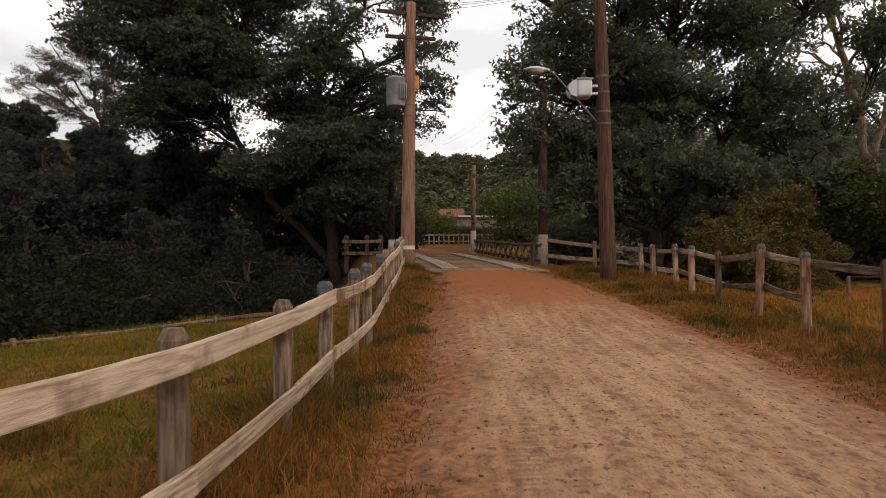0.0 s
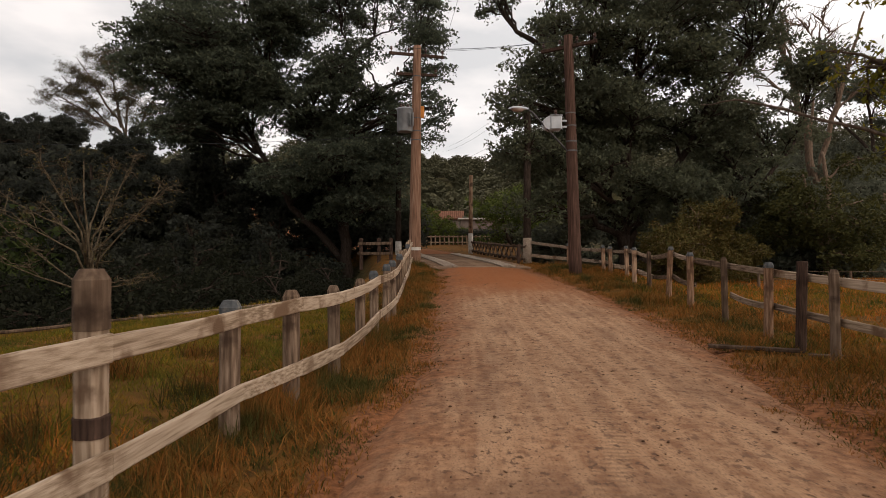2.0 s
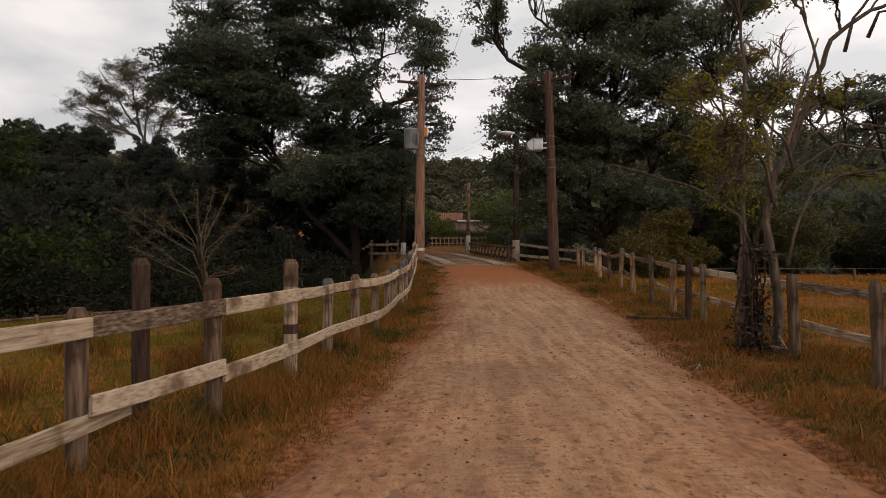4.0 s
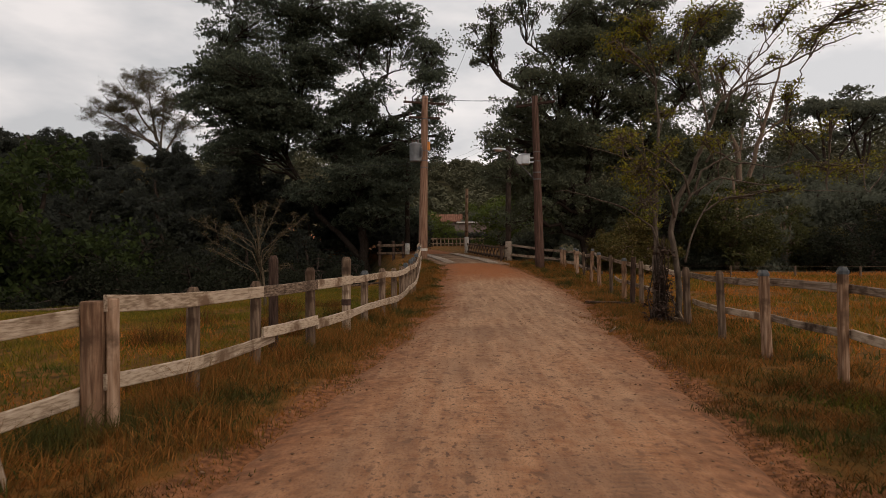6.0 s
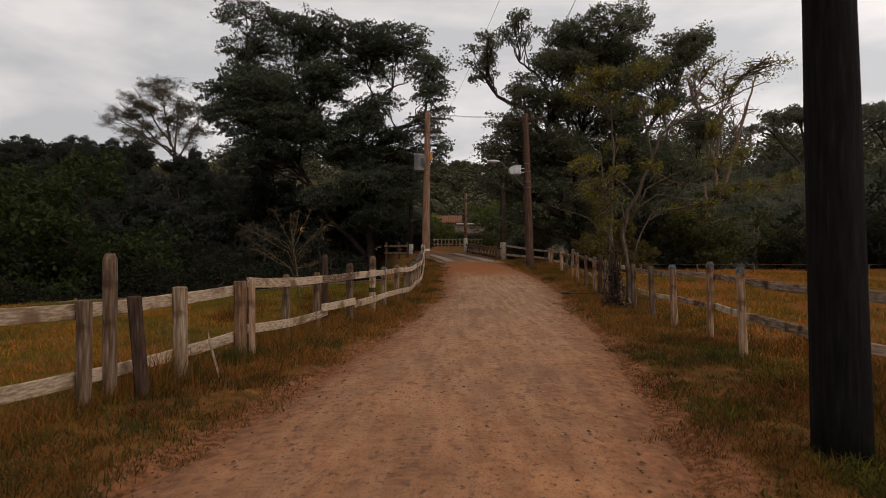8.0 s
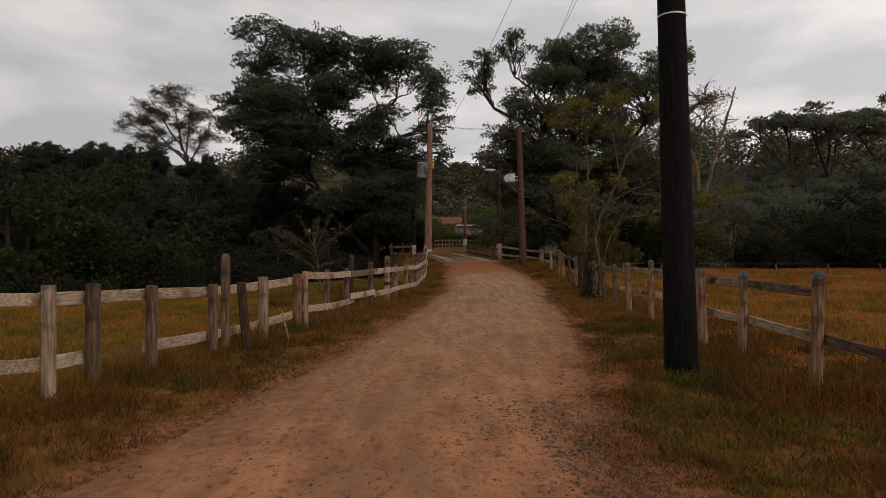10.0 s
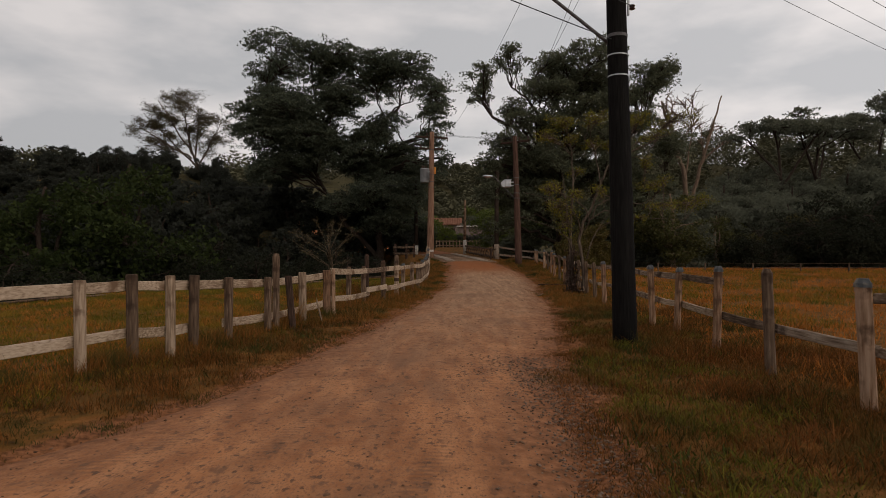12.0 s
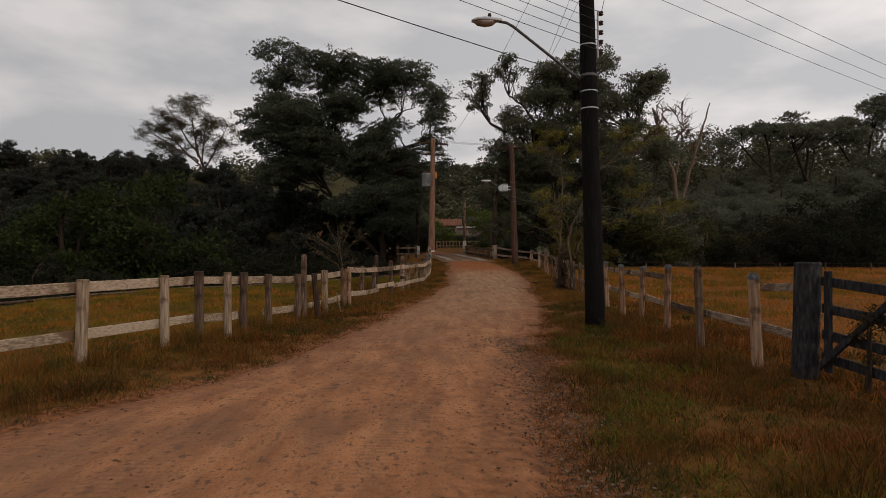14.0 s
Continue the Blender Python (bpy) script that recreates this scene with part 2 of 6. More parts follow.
MAT_PALE_BARK = make_material("pale_bark", [(0.3, (0.09, 0.062, 0.045)), (0.6, (0.19, 0.13, 0.09)), (0.85, (0.29, 0.21, 0.15))], 5, 8, 0.9, 0.6, 25, (4, 4, 1))
MAT_LEAF = make_material("dark_leaf", [(0.0, (0.052, 0.057, 0.043)), (0.5, (0.086, 0.098, 0.066)), (1.0, (0.15, 0.155, 0.095))], 0.5, 3, 0.7, 0, island=0.55, trans=0.5)
MAT_LEAF_DEEP = make_material("deep_leaf", [(0.0, (0.03, 0.031, 0.028)), (0.5, (0.048, 0.05, 0.039)), (1.0, (0.085, 0.087, 0.054))], 0.5, 3, 0.75, 0, island=0.4, trans=0.5)
MAT_LEAF_MID = make_material("broad_leaf", [(0.0, (0.062, 0.064, 0.046)), (0.5, (0.105, 0.112, 0.07)), (1.0, (0.17, 0.172, 0.095))], 0.5, 3, 0.7, 0, island=0.5, trans=0.5)
# Paler leaf for the far ridges: the haze before them is put into the colour.
MAT_LEAF_RIDGE_HAZE = make_material("ridge_haze_leaf", [(0.0, (0.06, 0.058, 0.034)), (0.5, (0.095, 0.09, 0.052)), (1.0, (0.135, 0.122, 0.072))], 0.05, 3, 0.7, 0, island=0.5, trans=0.2)
MAT_LEAF_YELLOW = make_material("yellowing_leaf", [(0.0, (0.085, 0.1, 0.015)), (0.5, (0.175, 0.16, 0.021)), (1.0, (0.27, 0.19, 0.027))], 0.6, 3, 0.6, 0, island=0.6, trans=0.35)
MAT_LEAF_OLIVE = make_material("olive_leaf", [(0.0, (0.036, 0.038, 0.0165)), (0.5, (0.068, 0.066, 0.0225)), (1.0, (0.112, 0.096, 0.03))], 0.6, 3, 0.6, 0, island=0.6, trans=0.3)
MAT_LEAF_RUST = make_material("rusty_bush_leaf", [(0.0, (0.05, 0.052, 0.014)), (0.5, (0.092, 0.074, 0.022)), (1.0, (0.15, 0.086, 0.028))], 0.6, 3, 0.6, 0, island=0.6, trans=0.2)
MAT_LEAF_GREEN = make_material("fresh_leaf", [(0.0, (0.04, 0.06, 0.012)), (0.5, (0.08, 0.10, 0.02)), (1.0, (0.13, 0.14, 0.03))], 0.6, 3, 0.6, 0, island=0.6, trans=0.25)
# Deep leaf lightened: haze over the woods behind the pasture is painted in.
MAT_LEAF_WOOD_HAZE = make_material("wood_haze_leaf", [(0.0, (0.072, 0.076, 0.056)), (0.5, (0.113, 0.117, 0.083)), (1.0, (0.185, 0.18, 0.118))], 0.3, 3, 0.75, 0, island=0.4, trans=0.5)
MAT_LEAF_BROWN = make_material("withered_leaf", [(0.0, (0.045, 0.04, 0.02)), (0.5, (0.08, 0.068, 0.036)), (1.0, (0.13, 0.105, 0.06))], 0.5, 3, 0.75, 0, island=0.5, trans=0.4)
MAT_GATE = make_material("blackened_gate_wood", [(0.3, (0.016, 0.015, 0.016)), (0.55, (0.04, 0.038, 0.039)), (0.8, (0.1, 0.092, 0.088))], 7, 9, 0.85, 0.6, 60, (4, 4, 1.1))
# Darkened copy of the deep leaf; the shrubs' shade is in the colour.
MAT_LEAF_SHRUB_SHADE = make_material("shaded_shrub_leaf", [(0.0, (0.014, 0.015, 0.010)), (0.5, (0.022, 0.023, 0.014)), (1.0, (0.042, 0.042, 0.021))], 0.5, 3, 0.75, 0, island=0.4, trans=0.4)
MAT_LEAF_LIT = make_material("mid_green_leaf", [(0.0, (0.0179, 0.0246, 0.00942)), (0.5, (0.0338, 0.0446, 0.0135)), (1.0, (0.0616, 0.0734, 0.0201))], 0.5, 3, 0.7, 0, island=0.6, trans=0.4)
MAT_SHED = make_material("pinkish_plaster", [(0.3, (0.151, 0.109, 0.0924)), (0.7, (0.21, 0.16, 0.139))], 2, 6, 0.9, 0.2)
MAT_STONE = make_material("clod", [(0.0, (0.06, 0.032, 0.019)), (0.5, (0.13, 0.072, 0.042)), (1.0, (0.24, 0.145, 0.088))], 3, 4, 0.95, 0, island=0.8)
MAT_GRAVEL = make_material("grey_gravel", [(0.0, (0.06, 0.038, 0.026)), (0.5, (0.13, 0.085, 0.06)), (1.0, (0.24, 0.17, 0.125))], 3, 4, 0.95, 0, island=0.8)
MAT_PLANK = make_material("bridge_plank", [(0.3, (0.13, 0.08, 0.052)), (0.6, (0.23, 0.148, 0.097)), (0.85, (0.31, 0.212, 0.145))], 4, 8, 0.9, 0.5, 50, (1, 6, 6), per_object=0.3)
MAT_RUNNER = make_material("pale_plank", [(0.3, (0.21, 0.155, 0.115)), (0.6, (0.33, 0.26, 0.2)), (0.85, (0.42, 0.345, 0.275))], 4, 8, 0.9, 0.5, 50, (6, 1, 6), per_object=0.3)


def build_road_material():
    """Beaten earth: pale crust, tyre ribs along the way, rusty soil at the edges and towards the bridge, greyer damp patches."""
    m = bpy.data.materials.new("beaten_earth")
    m.use_nodes = True
    nt = m.node_tree
    n, l = nt.nodes, nt.links
    b = n["Principled BSDF"]
    b.inputs["Roughness"].default_value, b.inputs["Specular IOR Level"].default_value = 0.95, 0.15
    tc = n.new("ShaderNodeTexCoord")
    sep = n.new("ShaderNodeSeparateXYZ")
    l.new(tc.outputs["UV"], sep.inputs[0])
    so = n.new("ShaderNodeSeparateXYZ")
    l.new(tc.outputs["Object"], so.inputs[0])

    def noise_of(scale, detail, stretch=(1, 1, 1), src="Object"):
        mp = n.new("ShaderNodeMapping")
        mp.inputs["Scale"].default_value = stretch
        l.new(tc.outputs[src], mp.inputs[0])
        t = n.new("ShaderNodeTexNoise")
        t.inputs["Scale"].default_value, t.inputs["Detail"].default_value = scale, detail
        l.new(mp.outputs[0], t.inputs["Vector"])
        return t.outputs["Fac"]

    def remap(v, a, c, lo=0.0, hi=1.0):
        r = n.new("ShaderNodeMapRange")
        r.inputs["From Min"].default_value, r.inputs["From Max"].default_value = a, c
        r.inputs["To Min"].default_value, r.inputs["To Max"].default_value = lo, hi
        l.new(v, r.inputs["Value"])
        return r.outputs[0]

    def math_of(op, a, c):
        k = n.new("ShaderNodeMath")
        k.operation = op
        for i, v in enumerate((a, c)):
            if isinstance(v, float):
                k.inputs[i].default_value = v
            else:
                l.new(v, k.inputs[i])
        return k.outputs[0]

    def blend(f, a, c):
        x = n.new("ShaderNodeMix")
        x.data_type = "RGBA"
        l.new(f, x.inputs["Factor"])
        for key, v in (("A", a), ("B", c)):
            if isinstance(v, tuple):
                x.inputs[key].default_value = (*v, 1)
            else:
                l.new(v, x.inputs[key])
        return x.outputs["Result"]

    grain = noise_of(9, 9)
    streak = noise_of(3.0, 6, (2.6, 0.22, 1))
    big = noise_of(0.45, 5)
    col = blend(remap(grain, 0.35, 0.68), (0.216, 0.11, 0.059), (0.37, 0.214, 0.119))
    col = blend(math_of("MULTIPLY", remap(streak, 0.42, 0.66), 0.7), col, (0.435, 0.267, 0.155))
    rear = remap(math_of("ADD", so.outputs["Y"], math_of("MULTIPLY", big, 8.0)), 5.0, -11.0)
    col = blend(math_of("MULTIPLY", rear, 0.75), col, blend(remap(noise_of(2.2, 7, (1.5, 0.5, 1)), 0.4, 0.62), (0.221, 0.0791, 0.0282), (0.381, 0.152, 0.059)))
    col = blend(math_of("MULTIPLY", remap(noise_of(7.0, 4, (1.3, 0.8, 1)), 0.59, 0.67), 0.6), col, (0.103, 0.0531, 0.0326))
    col = blend(math_of("MULTIPLY", remap(noise_of(17, 4, (1.2, 0.8, 1)), 0.6, 0.67), 0.8), col, (0.0772, 0.0415, 0.0264))
    col = blend(math_of("MULTIPLY", remap(noise_of(38, 5, (1.5, 0.7, 1)), 0.5, 0.66), 0.55), col, (0.134, 0.0724, 0.044))
    # tyre prints: wandering strips across which the tread ribs lie
    wave = n.new("ShaderNodeTexWave")
    wave.bands_direction = "Y"
    wave.inputs["Scale"].default_value, wave.inputs["Distortion"].default_value, wave.inputs["Detail"].default_value = 4.2, 1.6, 2.0
    l.new(tc.outputs["Object"], wave.inputs["Vector"])
    wander = math_of("ADD", sep.outputs["X"], math_of("MULTIPLY", math_of("SUBTRACT", noise_of(0.22, 2), 0.5), 0.35))
    strips = None
    for c in (0.24, 0.46, 0.73):
        one = remap(math_of("ABSOLUTE", math_of("SUBTRACT", wander, c), 0.0), 0.03, 0.018)
        strips = one if strips is None else math_of("MAXIMUM", strips, one)
    strips = math_of("MULTIPLY", strips, remap(noise_of(0.9, 5, (1.2, 0.35, 1)), 0.44, 0.58))
    col = blend(math_of("MULTIPLY", math_of("MULTIPLY", strips, remap(wave.outputs["Fac"], 0.35, 0.75)), 0.32), col, (0.12, 0.066, 0.041))
    # greyer damp streaks
    damp = math_of("MULTIPLY", math_of("MULTIPLY", remap(big, 0.44, 0.58), remap(noise_of(1.6, 8, (1.6, 0.5, 1)), 0.42, 0.6)), 0.5)
    col = blend(damp, col, (0.154, 0.0801, 0.0466))
    # rusty soil near the bridge and on the shoulders
    toward = remap(math_of("ADD", so.outputs["Y"], math_of("MULTIPLY", big, 5.0)), 11.5, 16.0)
    col = blend(math_of("MULTIPLY", toward, 0.92), col, (0.232, 0.0772, 0.0238))
    side = math_of("ABSOLUTE", math_of("SUBTRACT", sep.outputs["X"], 0.5), 0.0)
    shoulder = remap(math_of("ADD", side, math_of("MULTIPLY", noise_of(1.7, 8), 0.34)), 0.42, 0.62)
    col = blend(math_of("MULTIPLY", shoulder, 0.9), col, blend(remap(grain, 0.34, 0.66), (0.11, 0.046, 0.02), (0.27, 0.112, 0.05)))
    l.new(col, b.inputs["Base Color"])
    # relief: tyre ribs across the wheel tracks, and grit
    ribs = math_of("MULTIPLY", wave.outputs["Fac"], math_of("MULTIPLY", strips, 0.4))
    grit = math_of("ADD", math_of("MULTIPLY", noise_of(28, 6), 0.9), math_of("MULTIPLY", noise_of(6, 6), 1.2))
    h = math_of("ADD", ribs, grit)
    bp = n.new("ShaderNodeBump")
    bp.inputs["Strength"].default_value, bp.inputs["Distance"].default_value = 0.6, 0.03
    l.new(h, bp.inputs["Height"])
    l.new(bp.outputs[0], b.inputs["Normal"])
    return m


MAT_ROAD = build_road_material()


# ---- shape helpers ----
def part(name, data, material, parent=None, label=""):
    """Links (verts, faces) or a bmesh as one mesh object, under a parent where one is given."""
    me = bpy.data.meshes.new(name)
    if isinstance(data, bmesh.types.BMesh):
        data.to_mesh(me)
        data.free()
    else:
        me.from_pydata([tuple(v) for v in data[0]], [], [tuple(f) for f in data[1]])
    me.materials.append(material)
    me.update()
    ob = new(name, me)
    if parent is not None:
        ob.parent = parent
    if label:
        tagged(ob, label)
    return ob


def smooth_shade(ob):
    for p in ob.data.polygons:
        p.use_smooth = True
    return ob


def thing(name, place, label, category, group="", kind=""):
    ob = new(name)
    ob.location = place
    ob.empty_display_size = 0.2
    return tagged(ob, label, category, group, kind)


def tube(points, radii, sides=8, cap=True, data=None):
    """A tapered tube along points, added to data (verts, faces)."""
    vs, fs = data if data is not None else ([], [])
    base = len(vs)
    pts = [Vector(p) for p in points]
    side = None
    for i, p in enumerate(pts):
        d = (pts[min(i + 1, len(pts) - 1)] - pts[max(i - 1, 0)])
        d = d.normalized() if d.length > 1e-9 else Vector((0, 0, 1))
        if side is None:
            side = d.cross(Vector((0.31, 0.95, 0.1))).normalized()
        side = (side - d * side.dot(d)).normalized()
        up = d.cross(side)
        for k in range(sides):
            a = 2 * math.pi * k / sides
            vs.append(tuple(p + (side * math.cos(a) + up * math.sin(a)) * radii[i]))
    for i in range(len(pts) - 1):
        for k in range(sides):
            a, b = base + i * sides + k, base + i * sides + (k + 1) % sides
            fs.append((a, b, b + sides, a + sides))
    if cap:
        fs.append(tuple(base + k for k in reversed(range(sides))))
        fs.append(tuple(base + (len(pts) - 1) * sides + k for k in range(sides)))
    return vs, fs


def lathe(profile, sides=16, centre=(0, 0, 0), data=None):
    """Rings of (radius, height) about a vertical axis."""
    return tube([(centre[0], centre[1], centre[2] + z) for r, z in profile], [r for r, z in profile], sides, True, data)


def box(cx, cy, cz, sx, sy, sz, bevel=0.008, turn=None, data=None):
    """A box with chamfered edges as a bmesh."""
    bm = data if data is not None else bmesh.new()
    made = bmesh.ops.create_cube(bm, size=1.0)["verts"]
    m = Matrix.Translation((cx, cy, cz)) @ (turn if turn is not None else Matrix.Identity(4)) @ Matrix.Diagonal((sx, sy, sz, 1))
    bmesh.ops.transform(bm, matrix=m, verts=made)
    if bevel:
        edges = {e for v in made for e in v.link_edges}
        bmesh.ops.bevel(bm, geom=list(edges), offset=bevel, segments=1, affect="EDGES")
    return bm


def smooth(t):
    t = np.clip(t, 0, 1)
    return t * t * (3 - 2 * t)


# ---- the lie of the land ----
def edge_left(y):
    """The bank where the paddock falls to the stream."""
    return np.interp(y, [-60, -10, -5.7, 3.5, 6.6, 10.5, 14.6, 20, 26, 34, 40], [-26, -14, -12.8, -11.7, -10.2, -7.5, -2.9, -2.3, -3.2, -4.5, -40])


def ground(x, y):
    x, y = np.asarray(x, float), np.asarray(y, float)
    z = np.interp(y, [-60, -15, -6, 0, 5, 9, 13, 17, 20, 30, 47, 70, 110], [0.0, 0.1, 0.13, 0.2, 0.29, 0.47, 0.73, 1.0, 1.17, 1.5, 2.25, 3.0, 4.5])
    dip = np.interp(y, [-5, 0, 4, 9, 12, 14.5, 17, 20], [0, 0.05, 0.06, 0.29, 0.45, 0.45, 0.2, 0])
    z = z - dip * smooth((-x - 0.4) / np.interp(y, [8, 12], [0.7, 2.2]))
    z = z - np.interp(y, [8, 13, 17, 20.5], [0, 0.18, 0.36, 0.45]) * smooth((x - 5.2) / 2)
    z = z - 0.16 * smooth((-x - 4.5) / 4) * smooth((y - 0.5) / 4) * smooth((14 - y) / 4)
    t = edge_left(y) - x
    z = z - 2.8 * smooth(t / 3.0) * smooth((42 - y) / 8)
    z = z + 8.6 * smooth((-x - 9) / 24) * smooth((y - 20) / 30)
    stream = smooth((x - 3.4) / 1.5) * smooth((y - 20.5) / 2) * smooth((34 - y) / 3) * smooth((26 - x) / 8)
    z = z - 1.6 * stream
    r = np.hypot(x - 5, y)
    ridge = smooth((r - 75) / 170) * (26 + 7 * np.sin(x * 0.021 + 1.0) + 4 * np.sin(x * 0.055 + y * 0.02))
    z = z + ridge * smooth((y + 20) / 90) * (1 - 0.5 * smooth((-x - 12) / 40))
    return z


def turf_relief(x, y):
    """Small humps of the turf, in metres."""
    return 0.045 * np.array([noise.noise((a * 0.9, b * 0.9, 0.3)) + 0.5 * noise.noise((a * 2.6, b * 2.6, 4.3)) for a, b in zip(np.ravel(x), np.ravel(y))])


def ground_at(x, y):
    return float(ground(x, y))


def road_left(y):
    return np.interp(y, [-60, -30, -18, -16.6, -14.8, -10.8, -6, -1.5, 1.2, 3.6, 9, 13.5, 18, 30, 34, 40, 46, 60],
                     [-22, -9, -3.9, -3.15, -2.5, -1.9, -1.32, -0.82, -0.58, -0.28, -0.3, -0.3, -0.45, -2.3, -3.2, -6, -11, -30])


def road_right(y):
    return np.interp(y, [-60, -30, -19.4, -17, -12.5, -9, -6, -3.6, 1.2, 5, 8.5, 12.8, 18, 30, 34, 40, 46, 60],
                     [-12, -1.6, 0.75, 0.95, 1.45, 2.1, 2.5, 2.8, 3.1, 3.7, 3.7, 3.4, 2.6, 0.6, -0.2, -2.0, -6, -22])


def on_road(x, y, margin=0.0):
    return (x > road_left(y) - margin) & (x < road_right(y) + margin)


def build_ground():
    def axis(lo, hi, step, far):
        mid = np.arange(lo, hi + step / 2, step)
        out = [hi]
        s = step
        while out[-1] < far:
            s *= 1.22
            out.append(out[-1] + s)
        low = [lo]
        s = step
        while low[-1] > -far:
            s *= 1.22
            low.append(low[-1] - s)
        return np.concatenate([np.array(low[1:])[::-1], mid, np.array(out[1:])])
    xs, ys = axis(-14, 14, 0.35, 1600), axis(-26, 36, 0.4, 1600)
    X, Y = np.meshgrid(xs, ys)
    Z = ground(X, Y)
    humps = turf_relief(X, Y).reshape(X.shape)
    inside = on_road(X, Y, 0.1)
    Z = Z + np.where(inside, -0.07, humps)
    nx, ny = len(xs), len(ys)
    idx = np.arange(nx * ny).reshape(ny, nx)
    faces = np.stack([idx[:-1, :-1], idx[:-1, 1:], idx[1:, 1:], idx[1:, :-1]], -1).reshape(-1, 4)
    ob = part("ground", (np.stack([X, Y, Z], -1).reshape(-1, 3).tolist(), faces.tolist()), MAT_GROUND)
    U = np.maximum(smooth((edge_left(Y) - X + 0.5) / 2.5) * smooth((40 - Y) / 6), smooth((np.hypot(X, Y) - 58) / 25) * smooth((Y - 15) / 20))
    U = np.maximum(U, smooth((X - 6.5) / 2) * smooth((Y - 18) / 2) * smooth((70 - Y) / 5))
    U = np.maximum(U, 0.72 * smooth((-X - 8) / 4) * smooth((Y - 20) / 8))
    out = np.maximum(road_left(Y) - X, X - road_right(Y))
    V = 1 - smooth((out - 0.0) / np.where((X > 0) & (Y < -8), 0.8, 0.4))
    V = np.maximum(V, 0.85 * np.exp(-((X - 4.0) / 0.9) ** 2 - ((Y - 1.6) / 1.8) ** 2))
    uv = np.stack([U.ravel(), V.ravel()], 1)
    layer = ob.data.uv_layers.new(name="cover")
    loops = np.empty(len(ob.data.loops), np.int32)
    ob.data.loops.foreach_get("vertex_index", loops)
    layer.data.foreach_set("uv", uv[loops].astype(np.float32).ravel())
    tagged(smooth_shade(ob), "rough dry pasture turf, brown and green, sloping to a stream", "ground", kind="structure")


def build_road():
    ys = np.concatenate([np.arange(-60, -24, 1.0), np.arange(-24, 18.01, 0.25), np.arange(30, 60, 0.5)])
    cols = 15
    verts, faces, uv = [], [], []
    rows = []
    for y in ys:
        a, b = float(road_left(y)) - 0.15, float(road_right(y)) + 0.15
        row = []
        for k in range(cols):
            u = k / (cols - 1)
            wob = 0.22 * noise.noise((k * 3.1, y * 0.8, 1.7)) + 0.13 * noise.noise((k * 3.1, y * 2.9, 6.7)) if k in (0, cols - 1) else 0
            x = a + (b - a) * u + wob
            crown = 0.05 * (1 - (2 * u - 1) ** 2) - 0.105 * (abs(2 * u - 1) ** 6) - (0.05 if k in (0, cols - 1) else 0)
            z = ground_at(x, y) + 0.015 + crown + 0.018 * noise.noise((x * 1.7, y * 0.5, 9.1)) + 0.008 * noise.noise((x * 6, y * 4, 3.3))
            row.append(len(verts))
            verts.append((x, float(y), z))
            uv.append((u, float(y)))
        rows.append((y, row))
    for (y0, r0), (y1, r1) in zip(rows, rows[1:]):
        if y1 - y0 > 3:
            continue
        for k in range(cols - 1):
            faces.append((r0[k], r0[k + 1], r1[k + 1], r1[k]))
    ob = part("road", (verts, faces), MAT_ROAD)
    layer = ob.data.uv_layers.new(name="way")
    for loop in ob.data.loops:
        layer.data[loop.index].uv = uv[loop.vertex_index]
    tagged(smooth_shade(ob), "beaten pale earth track with tyre marks and rusty shoulders", "road", kind="structure")


build_ground()
build_road()


# ---- fences ----
def post_mesh(w, h, top="chamfer", lean=(0.0, 0.0), d=None):
    """A square timber post with worn corners; its foot is sunk 0.25 m."""
    d = d or w
    c = 0.22 * w
    ring = lambda s, z: [(x * s * w / 2 + lean[0] * z, y * s * d / 2 + lean[1] * z, z) for x, y in
                         ((-1 + 2 * c / w, -1), (1 - 2 * c / w, -1), (1, -1 + 2 * c / w), (1, 1 - 2 * c / w), (1 - 2 * c / w, 1), (-1 + 2 * c / w, 1), (-1, 1 - 2 * c / w), (-1, -1 + 2 * c / w))]
    levels = [(1.0, -0.25), (0.98, h * 0.45), (1.0, h - (0.055 if top == "chamfer" else 0.012))]
    levels += [(0.62, h)] if top == "chamfer" else [(0.9, h)]
    vs, fs = [], []
    for s, z in levels:
        vs += ring(s, z)
    for i in range(len(levels) - 1):
        for k in range(8):
            a, b = i * 8 + k, i * 8 + (k + 1) % 8
            fs.append((a, b, b + 8, a + 8))
    fs.append(tuple(range((len(levels) - 1) * 8, len(levels) * 8)))
    return vs, fs


def rail_mesh(p, q, height=0.15, thick=0.035, sag=0.0, seed=0):
    """A sawn board from p to q, slightly bowed and uneven, with chipped long edges."""
    p, q = Vector(p), Vector(q)
    d = q - p
    side = Vector((d.y, -d.x, 0)).normalized() * (thick / 2)
    vs, fs = [], []
    n = 6
    for i in range(n + 1):
        t = i / n
        c = p + d * t
        c.z -= sag * 4 * t * (1 - t)
        e1, e2 = 0.0035 * noise.noise((i * 1.3, seed * 7.7, 0.5)), 0.0035 * noise.noise((i * 1.3, seed * 7.7, 8.5))
        up, lo = Vector((0, 0, height / 2 + e1)), Vector((0, 0, -height / 2 + e2))
        ch = Vector((0, 0, 0.008))
        vs += [c + side + lo + ch, c + side * 0.7 + lo, c - side * 0.7 + lo, c - side + lo + ch, c - side + up - ch, c - side * 0.7 + up, c + side * 0.7 + up, c + side + up - ch]
    for i in range(n):
        for k in range(8):
            a, b = i * 8 + k, i * 8 + (k + 1) % 8
            fs.append((a, b, b + 8, a + 8))
    fs.append(tuple(reversed(range(8))))
    fs.append(tuple(range(n * 8, n * 8 + 8)))
    return vs, fs


